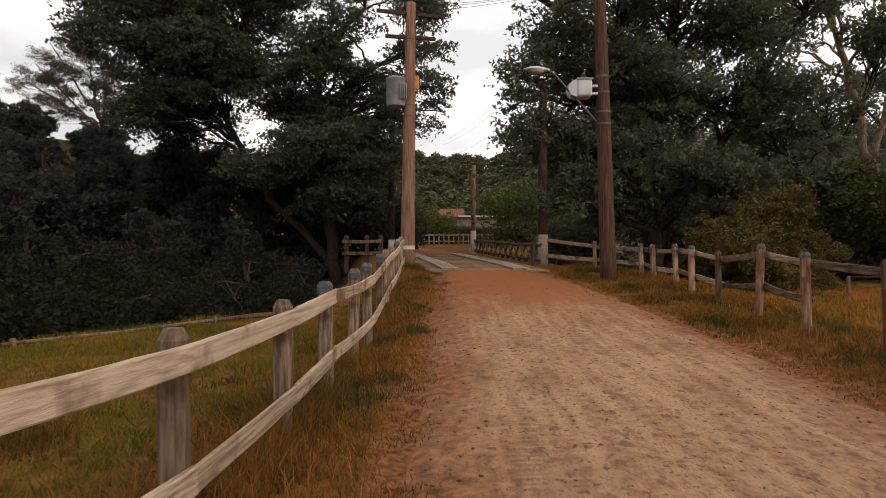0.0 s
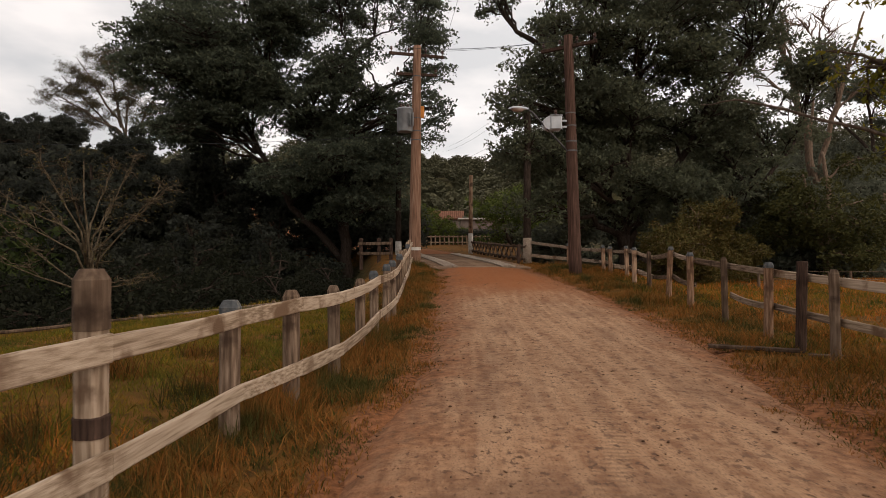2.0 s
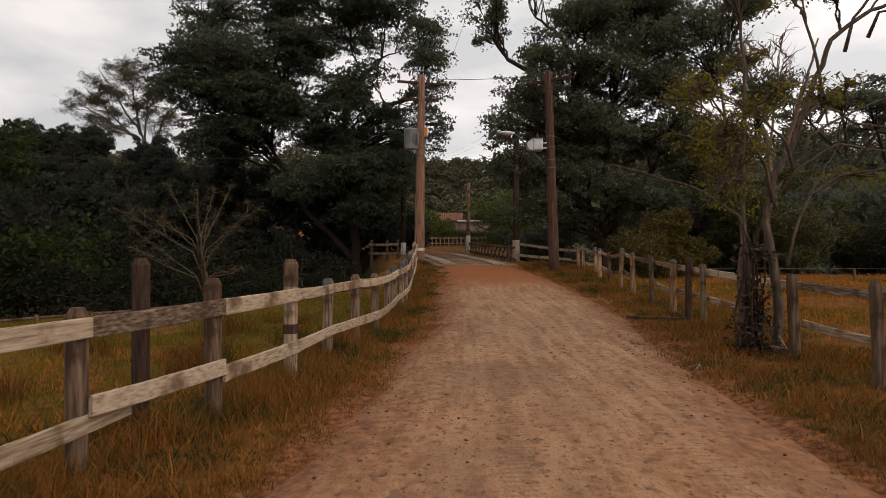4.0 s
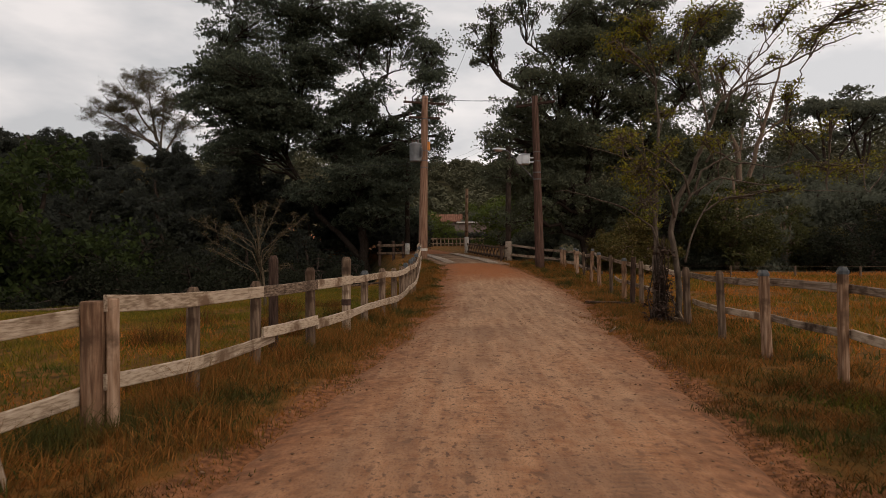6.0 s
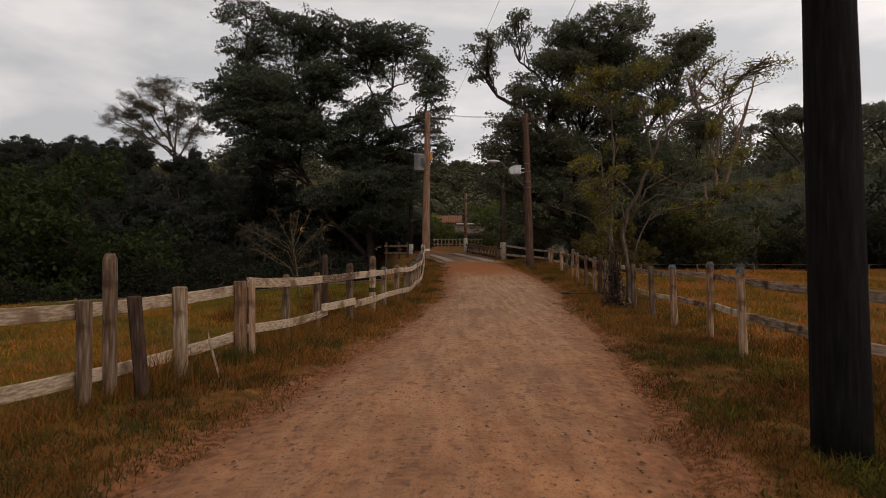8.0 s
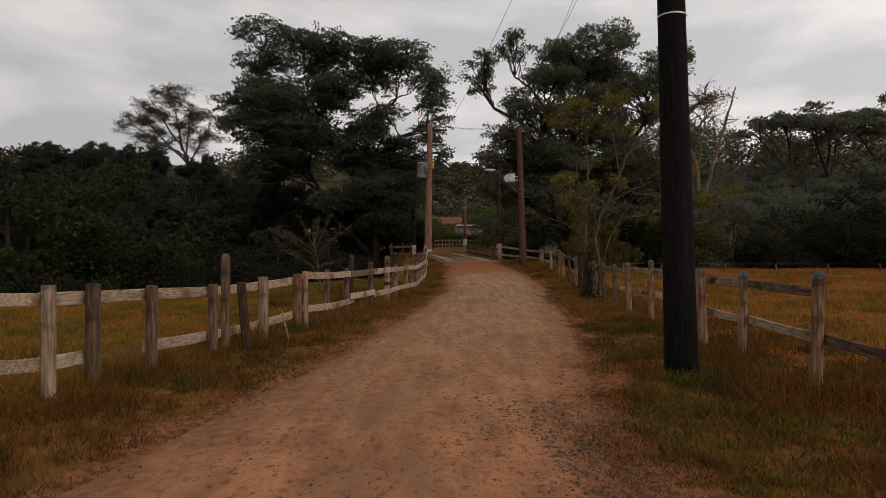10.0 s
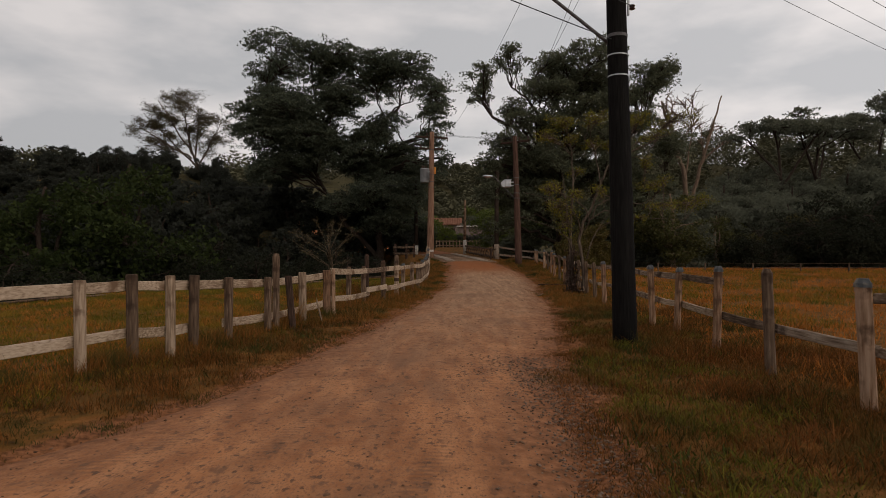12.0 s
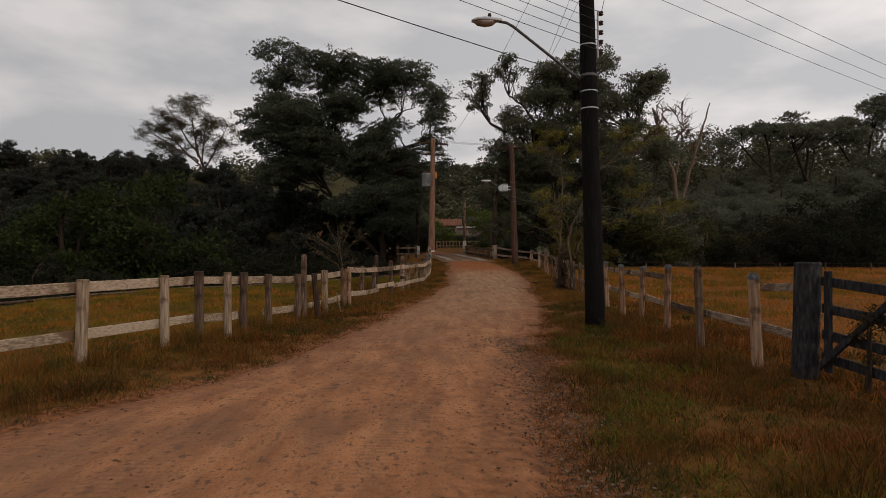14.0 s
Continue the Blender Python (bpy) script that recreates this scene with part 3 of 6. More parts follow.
# x, y, height above the turf, look: w whitewashed, b brown, d dark, c blue cap
LEFT_POSTS = [
    (-1.55, 19.3, 1.0, "w"), (-1.5, 17.6, 1.05, "w"), (-1.4, 15.9, 1.1, "c"), (-1.35, 14.2, 1.1, "w"), (-1.3, 12.5, 1.15, "w"), (-1.24, 10.8, 1.18, "c"),
    (-1.22, 9.15, 1.22, "c"), (-1.25, 8.0, 1.22, "c"), (-1.27, 6.4, 1.13, "c"), (-1.27, 4.75, 1.06, "g"), (-1.30, 2.96, 1.05, "b"), (-1.44, 1.59, 1.1, "g"),
    (-1.70, 0.72, 1.08, "c"), (-1.77, -1.03, 1.38, "w"), (-2.02, -2.68, 1.24, "g"), (-2.42, -4.02, 1.1, "g"), (-2.57, -5.57, 1.12, "g"), (-2.86, -6.85, 1.08, "t"),
    (-3.08, -8.27, 1.08, "w"), (-3.41, -9.64, 1.03, "g"), (-3.68, -10.96, 1.08, "g"), (-3.87, -11.91, 1.15, "b"), (-3.91, -12.59, 1.17, "w"), (-4.27, -12.93, 1.2, "b"),
    (-4.48, -13.77, 1.16, "w"), (-4.95, -15.22, 1.16, "w"), (-5.5, -16.8, 1.16, "g"), (-6.1, -18.4, 1.16, "g"),
]
MAT_OF = {"t": MAT_TAN_WOOD, "w": MAT_WHITE_WOOD, "b": MAT_BROWN_WOOD, "d": MAT_DARK_WOOD, "c": MAT_GREY_WOOD, "g": MAT_GREY_WOOD}


def post_sleeve(ob, w, z0, z1, top, material, label):
    """A coat of paint round a stretch of a post, a few millimetres proud of the wood."""
    sleeve = part("paint_band" if z1 < top else "cap", post_mesh(w + 0.012, z1 - z0, "flat" if z1 < top else "chamfer"), material, ob, label)
    for v in sleeve.data.vertices:
        v.co.z = z0 if v.co.z < 0 else v.co.z + z0 + (0.004 if z1 >= top else 0)
    return sleeve


def put_post(parent, x, y, h, look_of, w=0.15, lean=(0, 0), top="chamfer", capped=False):
    ob = part("post", post_mesh(w, h, top, lean), MAT_OF[look_of], parent)
    ob.location = (x, y, ground_at(x, y))
    if look_of == "d":
        tagged(ob, "dark old timber post")
    elif look_of == "b":
        tagged(ob, "bare brown timber post")
    if look_of == "c" or capped:
        deep = 0.13 if look_of == "c" else 0.08
        lid = post_sleeve(ob, w, h - deep, h, h, MAT_BLUE_PAINT, "faded blue paint on the post top")
        lid.location = (lean[0] * h, lean[1] * h, 0)
    return ob


def build_left_fence():
    fence = thing("fence", (0, 0, 0), "weathered whitewashed two-rail timber fence beside the track", "fence")
    rnd = random.Random(4)
    for i, (x, y, h, kind_of) in enumerate(LEFT_POSTS):
        wide = 0.115 + 0.03 * rnd.random()
        put_post(fence, x, y, h, kind_of, 0.165 if i == 17 else wide, (rnd.uniform(-0.02, 0.02), rnd.uniform(-0.02, 0.02)), "flat" if i >= 17 else "chamfer")
        if i == 13:
            tall = fence.children[-1]
            post_sleeve(tall, wide, h - 0.3, h, h, MAT_BROWN_WOOD, "bare brown post top")
            post_sleeve(tall, wide, 0.55, 0.66, h, MAT_DARK_WOOD, "dark painted band")
    for name_of, x, y, h, lean in (("d", -2.45, -3.1, 1.42, (0, 0)), ("t", -2.72, -6.8, 1.1, (-0.01, 0)), ("g", -3.36, -9.28, 1.47, (0, 0)), ("d", -3.04, -9.25, 1.04, (-0.09, 0))):
        put_post(fence, x, y, h, name_of, 0.09 if h == 1.1 else 0.12, lean, "chamfer" if h > 1.2 else "flat")
    off = 0.095
    for i, (a, b) in enumerate(zip(LEFT_POSTS, LEFT_POSTS[1:])):
        for level in (0, 1):
            if i == 20 and level == 1:
                continue
            ends = []
            for k, q in enumerate((a, b)):
                j = i + k
                if i < 17:
                    top = min(q[2], 1.12) - 0.13 if j < 16 else (1.0, 1.06)[j - 16]
                else:
                    top = float(np.interp(j, [17, 18, 19, 20, 21, 22, 23], [0.95, 0.93, 0.92, 0.97, 1.0, 1.03, 1.05]))
                zz = ground_at(q[0], q[1]) + (top if level == 0 else top - (0.58 if j < 16 else 0.64))
                ends.append((q[0] + (off if i < 17 else -off), q[1], zz))
            if i == 14 and level == 1:
                ends = [(x, y, z + 0.06) for x, y, z in ends]
            if i == 15 and level == 1:
                ends[0] = (ends[0][0], ends[0][1] + 0.5, ends[0][2] - 0.06)
            brown = (i == 14 and level == 0) or (level == 1 and i in (4, 20))
            part("rail", rail_mesh(ends[0], ends[1], 0.125 + 0.02 * rnd.random(), 0.035, 0.01 * rnd.random(), i * 2 + level), MAT_RAIL_BROWN if brown else MAT_RAIL, fence)
    return fence


RIGHT_POSTS = [
    (4.23, 18.8, 0.85, "t"), (5.08, 17.0, 0.86, "t"), (5.0, 15.75, 0.9, "t"), (5.36, 15.2, 0.95, "t"), (5.09, 13.5, 1.0, "t"), (5.07, 12.1, 0.98, "b"), (4.93, 10.26, 1.2, "t"),
    (4.87, 8.76, 1.16, "t"), (4.84, 7.07, 1.15, "b"), (4.76, 5.39, 1.16, "t"), (4.74, 3.69, 1.14, "b"), (4.7, 2.0, 1.12, "b"), (4.63, 0.36, 1.12, "b"), (4.49, -1.53, 1.13, "b"),
    (4.38, -3.22, 1.2, "t"), (4.37, -4.93, 1.3, "t"), (4.16, -6.6, 1.27, "t"), (4.0, -8.75, 1.24, "t"), (4.09, -9.83, 1.22, "t"), (3.94, -11.92, 1.29, "t"), (3.91, -13.58, 1.3, "b"), (3.96, -15.33, 1.25, "t"),
]


def build_right_fence():
    fence = thing("fence", (0, 0, 0), "worn whitewashed timber fence with sagging broken rails", "fence")
    rnd = random.Random(9)
    for i, (x, y, h, kind_of) in enumerate(RIGHT_POSTS):
        put_post(fence, x, y, h, kind_of, 0.095 + 0.03 * rnd.random(), (rnd.uniform(-0.05, 0.05), rnd.uniform(-0.03, 0.03)), capped=kind_of == "t")
    put_post(fence, 4.72, 4.44, 1.22, "d", 0.12, (0.02, 0), "flat")
    line = [(2.98, 20.75, 1.0, "w")] + RIGHT_POSTS
    for i, (a, b) in enumerate(zip(line, line[1:])):
        for level in (0, 1):
            if (level == 1 and i in (8, 12)) or (level == 0 and i in (20, 21)):
                continue
            ends = []
            for q in (a, b):
                top = min(q[2], 1.22) - 0.16
                ends.append((q[0] + 0.1, q[1], ground_at(q[0], q[1]) + (top if level == 0 else max(top - 0.5, 0.3))))
            part("rail", rail_mesh(ends[0], ends[1], 0.09 + 0.03 * rnd.random(), 0.035, 0.02 * rnd.random() + (0.03 if (level == 1 and i in (7, 9)) else 0), 100 + i * 2 + level),
                 MAT_RAIL if rnd.random() < 0.22 else MAT_RAIL_BROWN, fence)
    for h0, h1 in ((1.06, 1.1), (0.56, 0.5)):
        part("rail", rail_mesh((4.03, -15.3, ground_at(3.96, -15.33) + h0), (4.22, -15.82, ground_at(4.25, -15.9) + h1), 0.1, 0.035, 0, 140 + int(h0 * 10)), MAT_RAIL_BROWN, fence)
    return fence


build_left_fence()
build_right_fence()


def build_loose_boards():
    def board(p, q, h, th, mat, label):
        c = (Vector(p) + Vector(q)) / 2
        t = part("fallen_board", rail_mesh(Vector(p) - c, Vector(q) - c, h, th, 0, 61), mat)
        t.location = c
        tagged(t, label, "board", "fallen boards")
    g = ground_at
    board((3.55, 4.6, g(3.55, 4.6) + 0.05), (4.55, 4.15, g(4.55, 4.15) + 0.06), 0.05, 0.12, MAT_BROWN_WOOD, "grey broken board lying on the verge")
    board((4.55, 3.95, g(4.55, 3.95) + 0.04), (5.2, 3.75, g(5.2, 3.75) + 0.04), 0.04, 0.1, MAT_BROWN_WOOD, "grey broken board lying in the grass")
    board((4.42, 0.9, g(4.42, 0.9) + 0.62), (4.62, 0.5, g(4.62, 0.5) + 0.02), 0.08, 0.035, MAT_WHITE_WOOD, "pale broken stake leaning by the fence")
    board((4.38, 0.75, g(4.38, 0.75) + 0.08), (4.56, 0.35, g(4.56, 0.35) + 0.06), 0.1, 0.05, MAT_WHITE_WOOD, "pale broken board end on the ground")
    board((2.82, -0.85, g(2.82, -0.85) + 0.03), (2.98, -0.62, g(2.98, -0.62) + 0.09), 0.02, 0.025, MAT_RAIL_BROWN, "pale stick lying on the track")
    board((-2.83, -8.1, g(-2.83, -8.1) + 0.48), (-2.72, -8.05, g(-2.72, -8.05) + 0.01), 0.11, 0.04, MAT_WHITE_WOOD, "pale broken board end under the fence")


def build_back_fences():
    f = thing("fence", (0, 0, 0), "low single-pole fence at the paddock edge", "fence")
    line = [(-13.4, -8), (-12.2, -2.5), (-11.2, 3.2), (-9.6, 6.4), (-7.0, 10.0), (-4.6, 12.2), (-2.8, 13.8)]
    tops = []
    for x, y in line:
        z = ground_at(x, y)
        ob = part("post", post_mesh(0.1, 0.16), MAT_BROWN_WOOD, f)
        ob.location = (x, y, z)
        tops.append(Vector((x, y, z + 0.08)))
    for a, b in zip(tops, tops[1:]):
        part("rail", tube([a, a.lerp(b, 0.5) + Vector((0, 0, -0.03)), b], [0.035, 0.04, 0.032], 8), MAT_BROWN_WOOD, f)
    w = thing("fence", (0, 0, 0), "far wire fence with small brown posts in the pasture", "fence")
    pts = []
    for k in range(13):
        x, y = 9.0 + 2.6 * k, 14.5 - 0.1 * k
        z = ground_at(x, y)
        ob = part("post", post_mesh(0.07, 0.5), MAT_BROWN_WOOD, w)
        ob.location = (x, y, z)
        pts.append(Vector((x, y, z)))
    for h in (0.25, 0.48):
        for a, b in zip(pts, pts[1:]):
            part("wire", tube([a + Vector((0, 0, h)), b + Vector((0, 0, h))], [0.007, 0.007], 5), MAT_GREY_WOOD, w)


build_loose_boards()
build_back_fences()


def build_gate():
    g = thing("gate", (4.25, -15.9, ground_at(4.25, -15.9)), "dark weathered timber field gate, sagging on its post", "gate")
    part("gate_post", post_mesh(0.26, 1.4, "flat", (0.03, 0)), MAT_GATE, g)
    z0 = 0.18
    p, q = Vector((0.15, -0.12, 0)), Vector((0.55, -2.3, -0.16))
    for h in (0.28, 0.55, 0.86, 1.18):
        part("gate_bar", rail_mesh(p + Vector((0, 0, h)), q + Vector((0, 0, h)), 0.11, 0.04, 0, int(h * 50)), MAT_GATE, g)
    for t in (0.06, 0.5, 0.96):
        c = p.lerp(q, t)
        part("upright", box(c.x - 0.04, c.y, c.z + 0.72, 0.05, 0.1, 1.18, 0.006), MAT_GATE, g)
    part("brace", rail_mesh(p + Vector((-0.08, -0.1, 0.2)), p.lerp(q, 0.52) + Vector((-0.08, 0, 1.2)), 0.1, 0.04, 0, 77), MAT_GATE, g)
    other = part("gate_post", post_mesh(0.26, 1.32, "flat"), MAT_GATE, g)
    other.location = (0.6, -2.5, 0)


build_gate()


# ---- poles, lamps and wires ----
def build_pole(place, height, r0, r1, lean, material, label, bands):
    x, y = place
    z = ground_at(x, y)
    p = thing("utility_pole", (x, y, z), label, "utility pole", "roadside poles")
    n = 12
    pts = [(lean[0] * height * t, lean[1] * height * t, -0.3 + (height + 0.3) * t) for t in [k / n for k in range(n + 1)]]
    rad = [(r0 + (r1 - r0) * k / n) * (1 + 0.025 * noise.noise((k * 0.7, x, y))) for k in range(n + 1)]
    smooth_shade(part("shaft", tube(pts, rad, 18), material, p))
    for h, w, mat in bands:
        t = h / height
        r = r0 + (r1 - r0) * t + 0.006
        part("band", lathe([(r, 0), (r, w)], 18, (lean[0] * h, lean[1] * h, h)), mat, p, "metal strap" if w < 0.1 else "white painted band")
    return p, lambda h: Vector((x + lean[0] * h, y + lean[1] * h, z + h))


NEAR_POLE, near_at = build_pole((2.85, -11.0), 8.2, 0.2, 0.135, (-0.026, 0), MAT_POLE_BLACK, "tall black creosoted timber utility pole",
                                [(4.36, 0.018, MAT_STEEL), (4.7, 0.018, MAT_STEEL), (5.0, 0.05, MAT_DULL_STEEL), (5.62, 0.02, MAT_STEEL)])
LEFT_POLE, left_at = build_pole((-1.42, 20.1), 8.4, 0.24, 0.15, (0.013, 0), MAT_POLE_RED, "tall reddish timber utility pole with a white band",
                                [(0.55, 0.12, MAT_WHITE_PAINT), (4.75, 0.04, MAT_DULL_STEEL), (5.1, 0.04, MAT_DULL_STEEL), (5.6, 0.03, MAT_DULL_STEEL), (7.2, 0.04, MAT_DULL_STEEL)])
RIGHT_POLE, right_at = build_pole((3.95, 16.0), 7.6, 0.21, 0.14, (-0.03, 0), MAT_POLE_BROWN, "tall reddish-brown timber utility pole beside the fence",
                                  [(3.9, 0.05, MAT_DULL_STEEL), (4.2, 0.05, MAT_DULL_STEEL), (4.7, 0.04, MAT_DULL_STEEL), (5.1, 0.04, MAT_DULL_STEEL)])


def build_crossarm(owner, at, h, span, heading, count):
    """A timber crossarm with pin insulators, part of its pole."""
    c = at(h) - owner.location
    turn = Matrix.Rotation(heading, 4, "Z")
    arm = part("crossarm", box(c.x, c.y, c.z, span, 0.09, 0.11, 0.01, turn), MAT_DARK_WOOD, owner)
    ends = []
    for k in range(count):
        o = turn @ Vector((span * (k / (count - 1) - 0.5) * 0.92, 0, 0.055))
        part("insulator", lathe([(0.015, 0), (0.015, 0.08), (0.05, 0.09), (0.055, 0.13), (0.035, 0.15), (0.045, 0.18), (0.02, 0.21)], 10, tuple(c + o)), MAT_PORCELAIN, arm)
        ends.append(owner.location + c + o + Vector((0, 0, 0.19)))
    return ends


near_ends = build_crossarm(NEAR_POLE, near_at, 7.6, 2.0, radians(123.7), 4)
left_ends = build_crossarm(LEFT_POLE, left_at, 8.05, 2.2, 0.3, 4)
left_low = build_crossarm(LEFT_POLE, left_at, 7.3, 1.6, 0.2, 3)
right_ends = build_crossarm(RIGHT_POLE, right_at, 7.25, 1.9, -0.6, 4)


def build_can_transformer(at):
    """Upright round tank on the far pole."""
    c = at(5.6) + Vector((-0.43, -0.1, -0.08))
    t = thing("transformer", tuple(c), "grey round pole-mounted transformer tank", "transformer")
    smooth_shade(part("tank", lathe([(0.36, -0.52), (0.38, -0.5), (0.38, 0.46), (0.40, 0.47), (0.40, 0.5), (0.34, 0.54)], 24), MAT_TANK, t))
    for k in range(3):
        a = 0.8 + k * 1.1
        part("bushing", lathe([(0.05, 0.52), (0.07, 0.56), (0.04, 0.6), (0.065, 0.64), (0.035, 0.68), (0.05, 0.72), (0.015, 0.78)], 10, (0.2 * math.cos(a), 0.2 * math.sin(a), 0)), MAT_PORCELAIN, t)
    for z in (-0.3, 0.3):
        part("bracket", box(0.42, 0.05, z, 0.3, 0.2, 0.06, 0.006), MAT_STEEL, t)
    for k in range(4):
        part("cooling_fin", box(0.22 + 0.07 * k, -0.36 + 0.03 * k, 0.0, 0.02, 0.18, 0.6, 0.004), MAT_TANK, t)
    t.scale = (0.8, 0.8, 0.86)
    f = thing("fuse_cutout", tuple(at(5.75) + Vector((0.22, 0.0, 0.1))), "orange cover on the side of the pole", "fuse cover")
    part("cover", box(0, 0, 0, 0.16, 0.12, 0.45, 0.03), MAT_ORANGE, f)


def build_box_transformer(at):
    """Squat pale tank with a bulged radiator side, on the right pole."""
    c = at(4.85) + Vector((-0.6, -0.13, -0.08))
    t = thing("transformer", tuple(c), "pale grey squat transformer with a rounded radiator", "transformer")
    part("tank", box(0.1, 0, 0, 0.46, 0.5, 0.54, 0.05), MAT_GREY_PAINT, t)
    vs, fs = [], []
    for sgn in (-1,):
        for k in range(5):
            y = -0.2 + 0.1 * k
            prof = [(-0.12, -0.27), (-0.3, -0.2), (-0.38, -0.02), (-0.34, 0.12), (-0.2, 0.22), (-0.12, 0.24)]
            tube([(a, y, b) for a, b in prof], [0.025] * 6, 8, True, (vs, fs))
    smooth_shade(part("radiator", (vs, fs), MAT_GREY_PAINT, t))
    shell = [(-0.12, 0.22), (-0.28, 0.16), (-0.36, 0.0), (-0.34, -0.14), (-0.2, -0.24), (-0.12, -0.26)]
    vs = [(a, y, b) for y in (-0.22, 0.22) for a, b in shell]
    fs = [(k, k + 1, 7 + k, 6 + k) for k in range(5)] + [tuple(range(6)), tuple(reversed(range(6, 12)))]
    part("housing", (vs, fs), MAT_GREY_PAINT, t)
    part("lid", box(0.1, 0, 0.285, 0.5, 0.54, 0.03, 0.008), MAT_GREY_PAINT, t)
    for z in (-0.12, 0.12):
        part("bracket", box(0.42, 0.05, z, 0.26, 0.1, 0.07, 0.006), MAT_STEEL, t)
    for k in (-0.14, 0.0, 0.14):
        part("bushing", lathe([(0.04, 0.3), (0.06, 0.34), (0.035, 0.38), (0.055, 0.42), (0.03, 0.46), (0.012, 0.55)], 10, (0.1, k, 0)), MAT_PORCELAIN, t)
    t.scale = (0.82, 0.82, 0.8)


def build_street_lamp(start, tip, name_label):
    """A curved steel arm with a cobra-head lantern."""
    s, e = Vector(start), Vector(tip)
    t = thing("street_lamp", tuple(s), name_label, "street lamp", "street lamps")
    d = e - s
    pts = []
    for k in range(13):
        u = k / 12
        rise = d.z * (1.09 * u if u < 0.82 else 0.894 + 1.09 * (u - 0.82) - 1.09 * (u - 0.82) ** 2 / 0.36)
        pts.append((d.x * u, d.y * u, rise))
    smooth_shade(part("arm", tube(pts, [0.028] * 13, 10), MAT_DULL_STEEL, t))
    way = Vector((d.x, d.y, 0)).normalized()
    rot = Matrix.Rotation(math.atan2(way.y, way.x), 4, "Z")
    prof = [(-0.05, 0.05, 0.05), (0.1, 0.09, 0.075), (0.28, 0.14, 0.085), (0.45, 0.13, 0.07), (0.56, 0.06, 0.03)]
    vs, fs = [], []
    for u, w, h in prof:
        for k in range(12):
            a = 2 * math.pi * k / 12
            vs.append(tuple(d + rot @ Vector((u, math.cos(a) * w, max(math.sin(a), -0.15) * h))))
    for i in range(4):
        for k in range(12):
            a, b = i * 12 + k, i * 12 + (k + 1) % 12
            fs.append((a, b, b + 12, a + 12))
    fs += [tuple(reversed(range(12))), tuple(range(48, 60))]
    head_ob = smooth_shade(part("lantern", (vs, fs), MAT_GREY_PAINT, t))
    vs, fs = [], []
    for u, w, h in [(0.08, 0.05, 0.03), (0.16, 0.1, 0.09), (0.3, 0.125, 0.11), (0.44, 0.1, 0.08), (0.52, 0.04, 0.02)]:
        for k in range(12):
            a = 2 * math.pi * k / 12
            vs.append(tuple(d + rot @ Vector((u, math.cos(a) * w, -0.008 - max(-math.sin(a), -0.05) * h))))
    for i in range(4):
        for k in range(12):
            a, b = i * 12 + k, i * 12 + (k + 1) % 12
            fs.append((a, b, b + 12, a + 12))
    fs += [tuple(reversed(range(12))), tuple(range(48, 60))]
    smooth_shade(part("bowl", (vs, fs), MAT_LAMP_GLASS, head_ob, "amber lamp bowl"))
    part("photocell", lathe([(0.035, 0), (0.04, 0.03), (0.03, 0.07)], 10, tuple(d + rot @ Vector((0.2, 0, 0.08)))), MAT_DARK_WOOD, head_ob)


build_can_transformer(left_at)
build_box_transformer(right_at)
build_street_lamp(near_at(4.92) + Vector((-0.14, 0, 0)), (0.95, -11.0, 6.24), "steel street lamp arm with an amber cobra-head lantern")
build_street_lamp(right_at(3.95) + Vector((-0.18, -0.05, 0)), (2.35, 15.6, 6.1), "steel street lamp arm beside the transformer")


def build_rack(owner, at):
    """Five spool insulators one above the other on the near pole."""
    c = at(5.75) - owner.location
    rack = part("insulator_rack", box(c.x + 0.2, c.y, c.z + 0.1, 0.03, 0.05, 0.95, 0.005), MAT_STEEL, owner)
    spots = []
    for k in range(5):
        z = c.z - 0.28 + 0.19 * k
        part("spool", lathe([(0.04, 0), (0.055, 0.015), (0.03, 0.035), (0.055, 0.06), (0.04, 0.075)], 10, (c.x + 0.26, c.y, z)), MAT_PORCELAIN, rack)
        spots.append(owner.location + Vector((c.x + 0.26, c.y - 0.05, z + 0.035)))
    return spots


spools = build_rack(NEAR_POLE, near_at)


def wire(a, b, sag, r=0.0055, label="thin dark overhead wire"):
    a, b = Vector(a), Vector(b)
    pts = []
    for k in range(21):
        t = k / 20
        p = a.lerp(b, t)
        p.z -= sag * 4 * t * (1 - t)
        pts.append(p)
    mid = a.lerp(b, 0.0)
    ob = part("overhead_wire", tube([p - mid for p in pts], [r] * 21, 5), MAT_WIRE)
    ob.location = mid
    tagged(ob, label, "wire", "overhead wires")


for a, b in zip(near_ends[:2], right_ends[:2]):
    wire(a, b, 0.35)
wire(near_ends[3], left_ends[3], 0.5)
for h, z in ((6.9, 12.6), (6.6, 12.2), (5.7, 10.9)):
    wire(right_at(h), (-1.0, 62, z), 0.5)
for a, b in zip(right_ends[1:], left_ends[1:]):
    wire(a, b, 0.12)
wire(left_at(5.0), (-40, 26, 8.5), 0.9, 0.008, "dark service cable sagging from the pole")
for k, s in enumerate(spools):
    wire(s, s + Vector((-30, -25, 2.6)), 0.5)
wire(near_at(4.95), near_at(4.95) + Vector((-30, -25, 2.8)), 0.5, 0.008, "dark service cable sagging from the pole")
wire(spools[4], near_ends[0], 0.05, 0.006, "short jumper wire between insulators")
for e in near_ends[1:]:
    wire(e, e + Vector((46, 31, -0.4)), 0.8, 0.006)
    wire(e, e + Vector((-33, -22, 0.8)), 0.5, 0.006)


# ---- the bridge ----
def deck_centre(y):
    return 1.05 - 0.158 * (y - 18)


